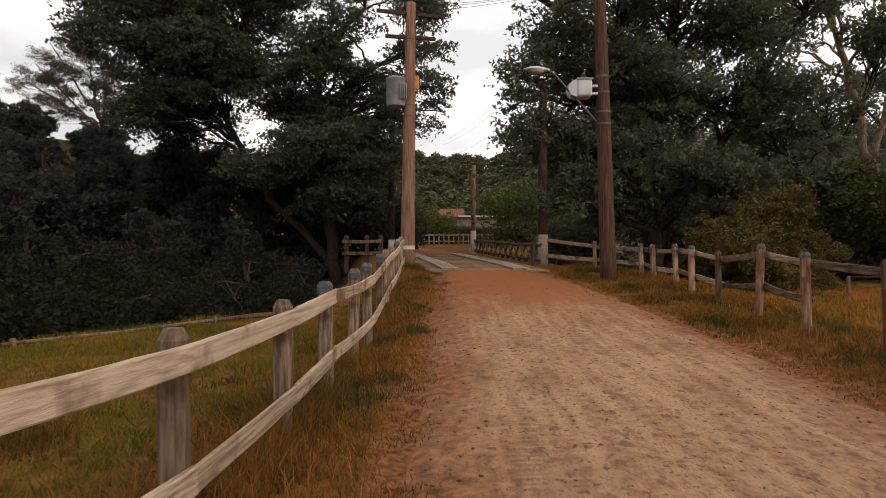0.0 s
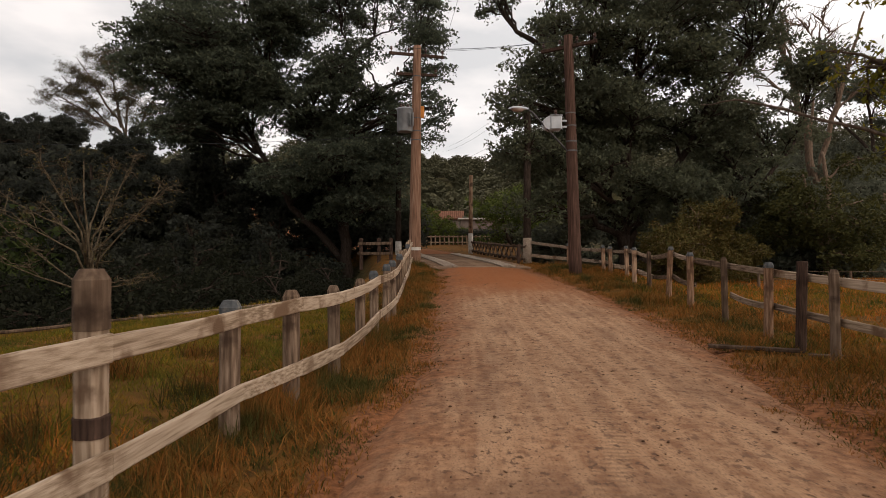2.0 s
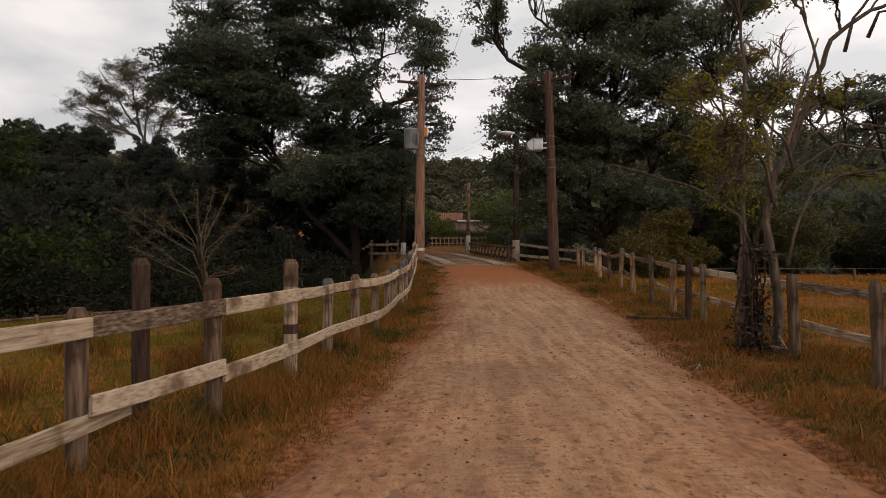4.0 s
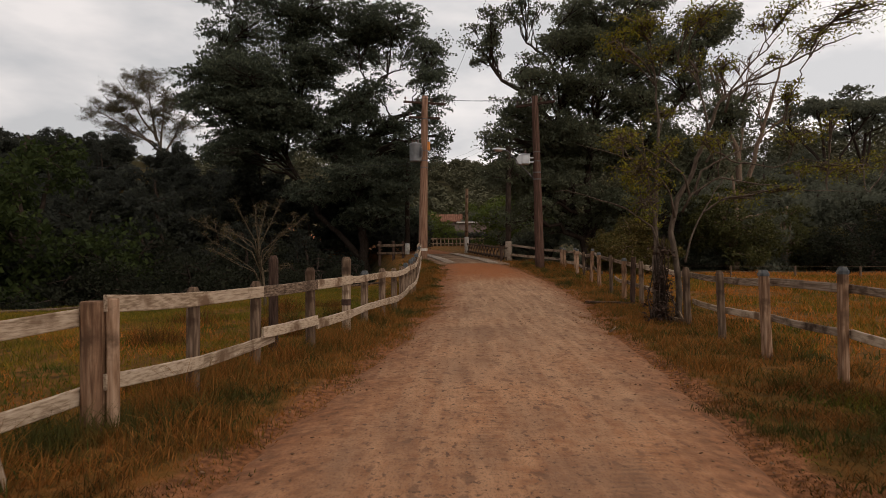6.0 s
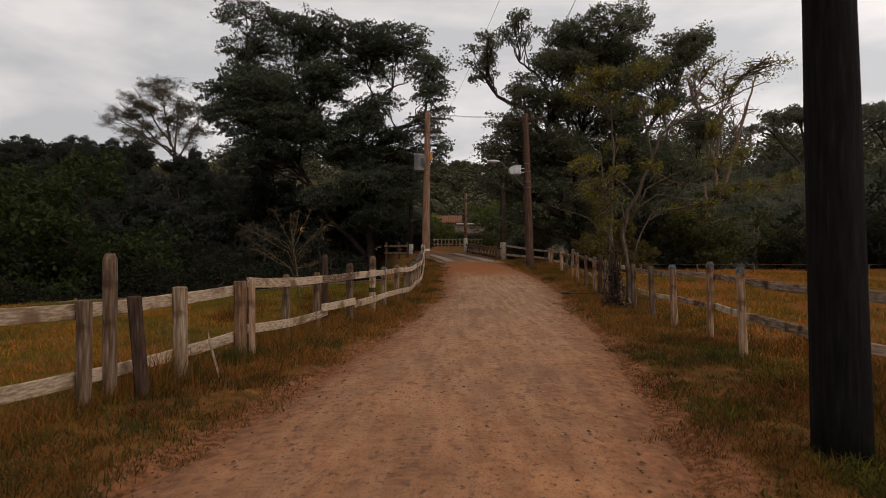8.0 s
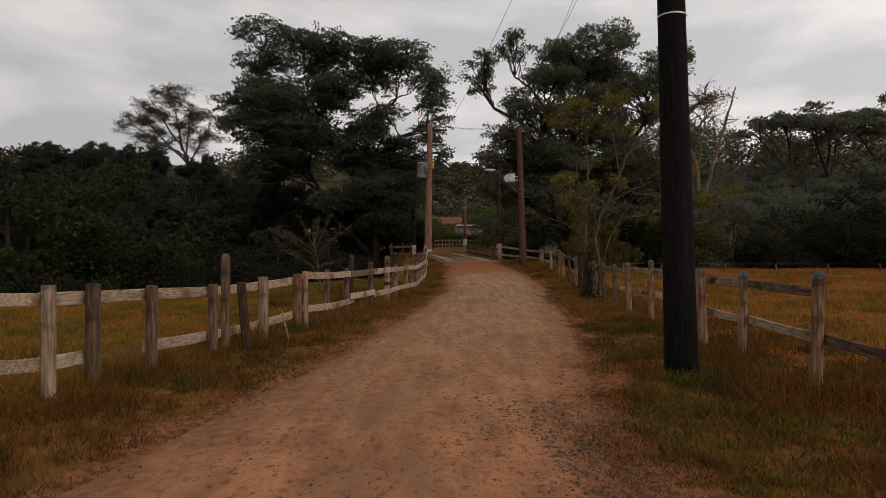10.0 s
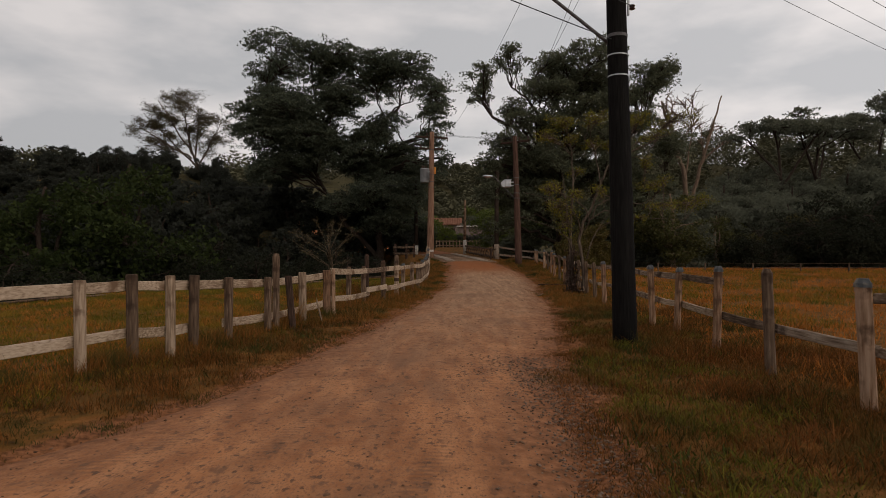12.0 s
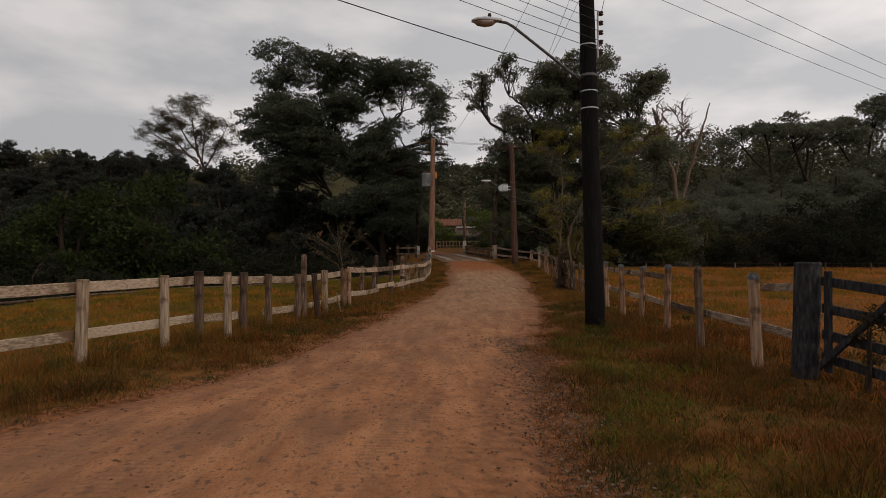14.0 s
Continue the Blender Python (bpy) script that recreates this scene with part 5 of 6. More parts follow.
def build_yellow_tree():
    base = (4.35, 0.67, ground_at(4.35, 0.67))
    clumps = [(3.73, 6.16, 0.46, 0.23), (3.19, 5.58, 0.39, 0.17), (4.19, 5.62, 0.31, 0.19), (5.11, 5.54, 0.35, 0.15), (6.42, 6.16, 0.46, 0.19), (7.66, 6.16, 0.69, 0.22), (7.12, 5.69, 0.39, 0.15), (6.65, 4.81, 0.31, 0.22),
              (5.5, 5.39, 0.31, 0.19), (4.42, 4.54, 0.31, 0.15), (3.34, 3.84, 0.39, 0.17), (4.27, 3.65, 0.31, 0.19), (6.88, 4.0, 0.46, 0.17), (8.43, 3.38, 0.54, 0.27), (7.12, 3.31, 0.46, 0.14), (5.11, 3.77, 0.31, 0.19),
              (6.19, 2.77, 0.39, 0.15), (3.73, 3.23, 0.42, 0.39), (4.03, 2.77, 0.35, 0.54), (3.57, 4.08, 0.31, 0.15), (4.9, 6.3, 0.5, 0.25)]
    rng = np.random.default_rng(13)

    def limb(*places):
        """Points in x and height of the world, bowed to either side of the trunk."""
        bow = rng.uniform(-0.8, 0.8)
        return [Vector((x - base[0], bow * k / (len(places) - 1), z - base[2])) for k, (x, z) in enumerate(places)]
    stems = [limb((4.6, base[2]), (4.56, 1.3), (4.46, 2.0), (4.57, 2.6), (4.88, 3.15), (5.2, 3.9), (5.5, 4.7), (6.1, 5.1), (6.75, 5.4), (7.6, 5.8), (8.4, 6.15)),
             limb((4.1, base[2]), (4.13, 1.0), (4.15, 1.7), (4.2, 2.8), (4.3, 4.0), (4.27, 5.0), (4.19, 5.9)),
             limb((4.2, base[2]), (4.25, 0.9), (4.2, 2.0), (4.05, 3.2), (3.95, 4.4))]
    stems += [limb((4.8, 3.0), (4.34, 3.38), (3.73, 3.7), (2.65, 3.92)), limb((4.5, 2.6), (4.03, 3.23), (3.34, 3.46), (2.42, 3.65)), limb((4.2, 2.0), (3.6, 2.5), (2.5, 2.9), (2.2, 2.9)),
             limb((4.88, 3.15), (5.42, 3.46), (6.1, 3.77), (6.75, 4.0)), limb((4.65, 2.7), (5.27, 3.07), (5.96, 2.92), (6.9, 2.77), (7.8, 2.73)), limb((5.1, 3.7), (5.8, 3.42), (6.6, 3.34), (7.3, 3.54), (8.4, 3.4)),
             limb((5.2, 4.0), (5.04, 5.1), (4.75, 5.6), (4.6, 6.3)), limb((5.5, 4.7), (5.9, 5.3), (6.5, 5.9), (6.6, 6.2)), limb((4.7, 1.7), (5.1, 2.4), (5.5, 3.0), (6.0, 3.7)), limb((5.8, 4.9), (6.3, 4.9), (6.7, 4.8))]
    build_tree("tree", "sparse yellowing small tree with pale crooked stems", "tree", base, stems, spread(clumps, base, rng, 0.9), MAT_LEAF_YELLOW, MAT_STEM_BARK, 0.072, 7, 22, 23, 0.068, 0.6, 0.4, 0.6)
    build_vines(base)


def build_bare_shrub_tree():
    base = (-4.85, 4.5, ground_at(-4.85, 4.5))
    rng = np.random.default_rng(14)
    stems = [[(0.04, 0, 0), (0.02, 0, 0.35), (-0.03, 0.02, 0.8), (-0.08, 0, 1.15), (-0.16, 0, 1.6), (-0.24, 0.05, 2.7)]]
    clumps = []
    # height on the trunk, reach and rise of each bough
    boughs = [(0.84, -1.32, 0.3, 0.75), (0.86, -0.75, -0.9, 0.45), (0.9, 0.5, 0.35, 0.1), (1.0, 0.45, -0.6, 0.35), (1.2, 0.75, 0.2, 0.85), (1.35, -1.2, -0.2, 0.62), (1.3, -0.3, 1.0, 0.6), (1.4, 0.95, -0.15, 0.62), (1.45, -0.95, 0.6, 0.5),
              (1.5, 0.42, 0.3, 0.95), (1.6, -1.15, 0.1, 0.5), (1.6, -0.42, -0.3, 0.85), (1.55, 0.2, -0.8, 0.7), (1.7, 0.05, 0.5, 0.75)]
    for z, dx, dy, dz in boughs:
        foot = Vector((-0.1 * z, 0, z))
        tip = foot + Vector((1.2 * dx, 1.2 * dy, 1.35 * dz))
        stems.append([foot, foot.lerp(tip, 0.45) + Vector((0, 0, 0.05 * rng.random() - 0.04)), tip])
        for u in (0.55, 0.8, 1.0):
            p = foot.lerp(tip, u)
            clumps.append((p.x + 0.08 * dx, p.y + 0.08 * dy, p.z + 0.06, 0.2, 0.2, 0.1))
    build_tree("tree", "small leafless grey-brown tree at the paddock edge", "tree", base, stems, clumps, MAT_LEAF_RUST, MAT_LICHEN_BARK, 0.04, 2, 2, 24, 0.048, 0.5, 0.4, 0.3, bare=True)


def build_far_bare_trees():
    base = (-32.4, 59.0, ground_at(-32.4, 59) - 0.6)
    rng = np.random.default_rng(15)
    clumps, stems = [], [[(0, 0, 0), (-0.2, 0, 2.2), (-0.9, 0, 4.2), (-1.4, 0, 5.6)]]
    for foot, tip in [((-0.2, 0, 2.2), (-7.6, 1, 9.2)), ((-0.9, 0, 4.0), (-4.8, -1, 10.4)), ((-0.9, 0, 4.2), (-2.6, 1, 10.8)), ((-0.5, 0, 3.0), (0.6, -1, 9.2)), ((-0.2, 0, 2.0), (2.6, 1, 8.0)), ((-0.9, 0, 3.4), (-6.6, -1.5, 6.6))]:
        foot, tip = Vector(foot), Vector(tip)
        stems.append([foot, foot.lerp(tip, 0.35) + Vector((0, 0, -0.3)), foot.lerp(tip, 0.7), tip])
        for k in range(11):
            p = foot.lerp(tip, rng.uniform(0.35, 1.05)) + Vector(rng.normal(0, 0.85, 3))
            clumps.append((p.x, p.y, p.z, 1.1, 1.1, 0.7))
    build_tree("tree", "thin half-bare tree on the hillside", "tree", base, stems, clumps, MAT_LEAF_BROWN, MAT_STEM_BARK, 0.14, 7, 60, 25, 0.2, 0.5, 0.4, 0.9, bare=True)
    base = (18.5, 28.5, ground_at(18.5, 28.5))
    clumps = [(rng.uniform(-2.8, 2.8), rng.uniform(-1.5, 1.5), rng.uniform(9, 14.5), 0.9, 0.9, 0.9) for _ in range(16)]
    stems = [[(0, 0, 0), (0.2, 0, 5), (-0.4, 0, 9), (-1.4, 0, 12), (-2.0, 0.1, 14.2)], [(0.1, 0, 5), (1.0, 0, 9), (1.9, 0, 12), (2.7, 0.1, 14.6)], [(-0.2, 0, 8), (0.3, 0.2, 11), (0.5, 0.2, 14)]]
    build_tree("tree", "dead leafless grey tree above the woods", "tree", base, stems, clumps, MAT_LEAF_YELLOW, MAT_PALE_BARK, 0.2, 4, 0, 26, 0.26, 0.5, 0.4, 1.4, bare=True)


def build_gate_weed():
    base = (4.45, -16.75, ground_at(4.45, -16.75))
    rng = np.random.default_rng(61)
    clumps = [(rng.uniform(-0.15, 0.2), rng.uniform(-0.25, 0.25), rng.uniform(0.2, 0.85), 0.1, 0.1, 0.1) for _ in range(7)]
    stems = [[(0, 0, 0), (0.03, 0.02, 0.4), (0.0, -0.05, 0.9)], [(0.05, 0.1, 0), (0.08, 0.1, 0.4), (0.12, 0.2, 0.8)]]
    build_tree("climbing_weed", "dark green weed growing through the gate", "weed", base, stems, clumps, MAT_DARK_WEED, MAT_BARK, 0.045, 4, 5, 62, 0.03, 0.9, 0.5, 0.3)


build_gate_weed()
build_shed()
build_red_roofed_house()
build_hedge()
build_big_left_tree()
build_big_right_tree()
build_yellow_tree()
build_bare_shrub_tree()
build_far_bare_trees()


def wood_tree(seed, r, h, leaf, size, clumps, pads, per_pad, label, low=0.25, bark=None):
    """One tree of the woods, built at the origin to be copied."""
    rng = np.random.default_rng(seed)
    cl = scatter_clumps(rng, clumps, r, h * low, h * 0.92, r * 0.42)
    k = 1.0 if h > 5 else 0.55
    stems = [[(0, 0, 0), (0.1, 0, k * h * 0.3), (0.0, 0.2, k * h * 0.6), (0.3, 0, k * h * 0.85)], [(0, 0, k * h * 0.1), (r * 0.25, 0.1, k * h * 0.4), (r * 0.35, 0, k * h * 0.6), (r * 0.4, 0, k * h * 0.7)]]
    return build_tree("tree", label, "tree", (0, 0, 0), stems, cl, leaf, bark or MAT_BARK, size, pads, per_pad, seed, 0.03 * h, 0.9, 0.6, group="woods along the stream", corners=3)


def place_copies(first, spots, seed):
    rnd = random.Random(seed)
    for k, (x, y, s) in enumerate(spots):
        m = pose(x, y, ground_at(x, y) - 0.15, 0, 0, rnd.uniform(0, 360))
        ob = first if k == 0 else copy_thing(first, m)
        ob.matrix_basis = m @ Matrix.Diagonal((s, s, s * rnd.uniform(0.92, 1.1), 1))


place_copies(wood_tree(31, 3.9, 9.5, MAT_LEAF_DEEP, 0.4, 22, 11, 62, "dark leafy tree crowding the stream bank", 0.1),
             [(-27, 25, 0.78), (-31, 33, 0.55), (-20, 31, 0.85), (-14.5, 36, 0.7), (-9.0, 38, 0.78), (-21, 38.5, 0.42), (-23.5, 42, 0.4), (-19.5, 44, 0.4), (-25.5, 46, 0.36), (-22, 48, 0.36), (-17.5, 47.5, 0.38), (-42, 34, 0.55), (-33, 45, 0.3), (-14, 47, 0.45), (-43, 50, 0.3), (-36, 38, 0.42), (-29, 42, 0.38), (-40, 43, 0.4), (-47, 43, 0.45), (-37, 28, 0.7), (-26, 35, 0.5), (-34, 33, 0.5), (-45, 38, 0.5), (-30, 36.5, 0.45), (-36, 44, 0.32), (-33, 40.5, 0.4), (-38.5, 36, 0.45), (-30.5, 46, 0.28), (-42, 39, 0.42)], 1)
place_copies(wood_tree(32, 3.4, 6.8, MAT_LEAF_DEEP, 0.31, 22, 11, 62, "dense rounded tree on the stream bank", 0.06),
             [(-22.8, 26, 1.0), (-24, 45, 0.42), (-20.5, 47, 0.42), (-18, 40.5, 0.45), (-17, 25, 0.9), (-12.5, 26.5, 0.8), (-8.8, 27, 0.72), (-28, 18, 0.95), (-21, 18, 0.85), (-5.4, 35, 0.8), (-14, 31, 0.85), (-32, 24, 1.0), (-10, 33, 0.8), (-17, 34, 0.7), (-12, 30, 0.75), (-27, 32, 0.6), (-31, 38, 0.5), (-36, 34, 0.55), (-38, 40, 0.45), (-34, 50, 0.35), (-43, 46, 0.42), (-28, 48, 0.35), (-46, 34, 0.6), (-41, 30, 0.6),
              (-28, 38.5, 0.5), (-31, 38.8, 0.5), (-34, 39, 0.5), (-29.5, 42, 0.4), (-32.5, 42.5, 0.4), (-35.5, 42, 0.4), (-31.5, 46.5, 0.3), (-35, 46, 0.3), (-38.5, 45.5, 0.3)], 2)
place_copies(wood_tree(33, 2.3, 3.6, MAT_LEAF_SHRUB_SHADE, 0.14, 20, 11, 60, "low shrub over the bank, shade put into its leaf colour", 0.03),
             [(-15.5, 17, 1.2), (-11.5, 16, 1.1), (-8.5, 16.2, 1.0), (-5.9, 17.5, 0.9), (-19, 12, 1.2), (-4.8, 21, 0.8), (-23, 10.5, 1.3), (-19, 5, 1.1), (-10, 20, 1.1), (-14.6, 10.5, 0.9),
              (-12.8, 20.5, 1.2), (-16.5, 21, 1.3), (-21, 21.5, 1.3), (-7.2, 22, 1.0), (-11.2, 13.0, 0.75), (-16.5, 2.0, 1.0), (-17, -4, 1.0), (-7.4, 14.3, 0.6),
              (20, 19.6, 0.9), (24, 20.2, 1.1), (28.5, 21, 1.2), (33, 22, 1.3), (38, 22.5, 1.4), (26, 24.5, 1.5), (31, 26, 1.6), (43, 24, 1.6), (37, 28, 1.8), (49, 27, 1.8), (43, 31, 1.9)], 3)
place_copies(wood_tree(38, 3.1, 7.4, MAT_LEAF_LIT, 0.22, 20, 11, 70, "leafy mid-green tree on the stream bank", 0.08),
             [(-20.2, 17.5, 1.35), (-25, 16.5, 1.2)], 8)
place_copies(wood_tree(34, 4.4, 12.0, MAT_LEAF_WOOD_HAZE, 0.34, 22, 11, 90, "tall dark tree at the far edge of the pasture", 0.1),
             [(31, 51, 0.8), (38, 55, 0.9), (46, 53, 0.92), (54, 49, 0.95), (25, 44, 0.62), (61, 47, 1.15), (36, 46, 0.75), (46, 44, 0.75), (20, 38, 0.5), (52, 58, 1.0), (36, 61, 0.95), (43, 63, 1.0), (49, 66, 1.05), (57, 60, 1.15), (64, 58, 1.3), (30, 58, 0.8)], 4)
def build_umbrella_tree():
    """A tall tree with bare limbs and a thin flat crown, rising above the wood."""
    rng = np.random.default_rng(71)
    clumps = []
    for k in range(15):
        a, r = k * 2.4, 5.6 * math.sqrt((k + 0.5) / 15)
        clumps.append((r * math.cos(a), r * math.sin(a), 15.2 - 0.055 * r * r + rng.uniform(-0.9, 0.7), rng.uniform(1.0, 1.7), rng.uniform(1.0, 1.7), rng.uniform(0.4, 0.75)))
    stems = [[(0, 0, 0), (0.2, 0.1, 5), (0.0, -0.1, 9), (0.5, 0.2, 12.5), (1.0, 0, 14.5)], [(0.1, 0, 7), (-1.6, 0.5, 10), (-3.2, 0.8, 12.6), (-4.2, 1, 13.6)], [(0, 0, 8.4), (1.8, -0.8, 11), (3.4, -1.4, 13.2), (4.4, -1.6, 13.8)]]
    return build_tree("tree", "tall thin-crowned tree rising above the far wood", "tree", (0, 0, 0), stems, clumps, MAT_LEAF_WOOD_HAZE, MAT_BARK, 0.34, 10, 40, 72, 0.26, 0.5, 0.55, 1.5, group="woods along the stream",
                      leaf_corners=3, spray=(0.8, 0.12, 30, 4.0))


place_copies(build_umbrella_tree(), [(40.5, 57, 1.02), (46.5, 60, 1.14), (57, 64, 1.2), (63, 61, 1.32)], 12)
place_copies(wood_tree(35, 3.0, 6.0, MAT_LEAF_WOOD_HAZE, 0.26, 22, 11, 62, "dark rounded tree in the wood behind the fence", 0.05),
             [(13, 27, 1.0), (17, 25, 0.9), (21, 29, 1.0), (10, 30, 0.9), (25, 32, 0.9), (5.6, 27, 0.75), (30, 35, 1.0), (15, 21.5, 0.7), (36, 38, 1.0), (43, 38, 0.9), (2.6, 70, 0.55), (10, 80, 1.0), (-9, 74, 1.0), (-6, 84, 0.8), (5, 88, 0.8)], 5)
place_copies(wood_tree(36, 1.35, 3.3, MAT_LEAF_RUST, 0.075, 26, 14, 150, "rusty green rounded bush behind the fence", 0.08, MAT_PALE_BARK),
             [(7.9, 16.6, 1.0), (9.7, 17.6, 0.7), (21, 23, 1.25), (23.4, 23.6, 1.0), (27, 27, 1.3)], 6)
place_copies(wood_tree(39, 3.3, 9.0, MAT_LEAF_OLIVE, 0.22, 22, 11, 75, "olive yellowing tree at the wood's edge", 0.15, MAT_PALE_BARK),
             [(14.6, 20.6, 0.66), (18.4, 23, 0.62), (20, 31, 0.85), (19.5, 26, 0.6)], 9)
place_copies(wood_tree(37, 2.4, 4.2, MAT_LEAF_GREEN, 0.16, 14, 9, 70, "bright green young tree beyond the bridge", 0.2),
             [(-1.7, 50, 0.95), (4.4, 43, 1.15), (7.2, 46, 1.2), (-6.5, 58, 1.2), (1.0, 60, 0.45), (-0.8, 62, 0.5), (8.5, 66, 1.6), (-3.6, 72, 1.0), (6.2, 74, 1.1), (-0.4, 82, 0.55), (-2.0, 56, 0.6), (2.6, 88, 0.9), (-4.5, 92, 1.1), (3.6, 97, 1.2), (0.2, 98, 1.0), (6.0, 93, 1.1), (-2.4, 68, 0.7)], 7)

# ---- grass, weeds and stones ----
def build_far_woods():
    """The wooded ridges behind, too far to tell tree from tree; their leaf colour carries haze."""
    rng = np.random.default_rng(41)
    spots = []
    while len(spots) < 420:
        a, r = rng.uniform(-0.75, 0.75), 85 + 165 * math.sqrt(rng.random())
        x, y = r * math.sin(a), r * math.cos(a)
        spots.append((x, y))
    # low scrub clothes the slope over the road's line
    for _k in range(60):
        a, r = rng.uniform(-0.1, 0.14), rng.uniform(92, 170)
        spots.append((r * math.sin(a), r * math.cos(a)))
    pts = []
    for x, y in spots:
        h, w = rng.uniform(7, 14) * (0.55 if x < -15 else 0.4 if x < 0.13 * y else 1.0), rng.uniform(3, 5.5) * (0.7 if -15 < x < 0.13 * y else 1.0)
        n = 560
        u = rng.normal(0, 1, (n, 3))
        u /= np.linalg.norm(u, axis=1)[:, None]
        u *= rng.uniform(0.55, 1.0, (n, 1))
        pts.append(np.array([x, y, ground_at(x, y) + h * 0.55]) + u * np.array([w, w, h * 0.5]))
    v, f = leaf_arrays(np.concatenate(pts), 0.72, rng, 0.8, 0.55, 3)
    tagged(array_mesh("far_woods", v, f, MAT_LEAF_RIDGE_HAZE), "continuous woods on the far ridges, haze put into the leaf colour", "woods", kind="stuff")


build_far_woods()


def blades(name, label, x, y, height, width, material, seed, droop=0.5, simple=False, clumpy=0.7):
    """Curved grass blades at the given places as one object."""
    rng = np.random.default_rng(seed)
    n = len(x)
    z = ground(x, y) + turf_relief(x, y) - 0.012
    a = rng.uniform(0, 2 * np.pi, n)
    h = height * rng.uniform(0.35, 1.3, n) * np.maximum(1 + clumpy * patch(x, y, 1.1, 3.0), 0.5)
    h *= np.clip(0.3 + np.maximum(road_left(y) - x, x - road_right(y)) / 0.7, 0.3, 1)
    w = width * rng.uniform(0.6, 1.4, n)
    lean = rng.uniform(0.1, droop, n) * h
    dx, dy = np.cos(a), np.sin(a)
    b = rng.uniform(0, 2 * np.pi, n)
    sx, sy = np.cos(b) * w / 2, np.sin(b) * w / 2
    v = np.empty((n, 5, 3))
    v[:, 0] = np.stack([x - sx, y - sy, z], 1)
    v[:, 1] = np.stack([x + sx, y + sy, z], 1)
    v[:, 2] = np.stack([x - sx * 0.7 + dx * lean * 0.35, y - sy * 0.7 + dy * lean * 0.35, z + h * 0.6], 1)
    v[:, 3] = np.stack([x + sx * 0.7 + dx * lean * 0.35, y + sy * 0.7 + dy * lean * 0.35, z + h * 0.6], 1)
    v[:, 4] = np.stack([x + dx * lean, y + dy * lean, z + h], 1)
    if simple:
        v = v[:, [0, 1, 4]]
        ob = array_mesh(name, v.reshape(-1, 3), np.arange(3 * n).reshape(n, 3), material)
        return tagged(ob, label, "grass", kind="stuff")
    k = (np.arange(n) * 5)[:, None]
    f = np.concatenate([k + np.array([0, 1, 3]), k + np.array([0, 3, 2]), k + np.array([2, 3, 4])], 0)
    ob = array_mesh(name, v.reshape(-1, 3), f, material)
    return tagged(ob, label, "grass", kind="stuff")


def tufts(rng, n_tufts, per, spread_of, x0, x1, y0, y1, keep):
    x, y = rng.uniform(x0, x1, n_tufts), rng.uniform(y0, y1, n_tufts)
    ok = keep(x, y)
    x, y = x[ok], y[ok]
    X = np.repeat(x, per) + rng.normal(0, spread_of, len(x) * per)
    Y = np.repeat(y, per) + rng.normal(0, spread_of, len(y) * per)
    return X, Y


def patch(x, y, scale, seed):
    return np.array([noise.noise((a * scale, b * scale, seed)) for a, b in zip(x, y)])


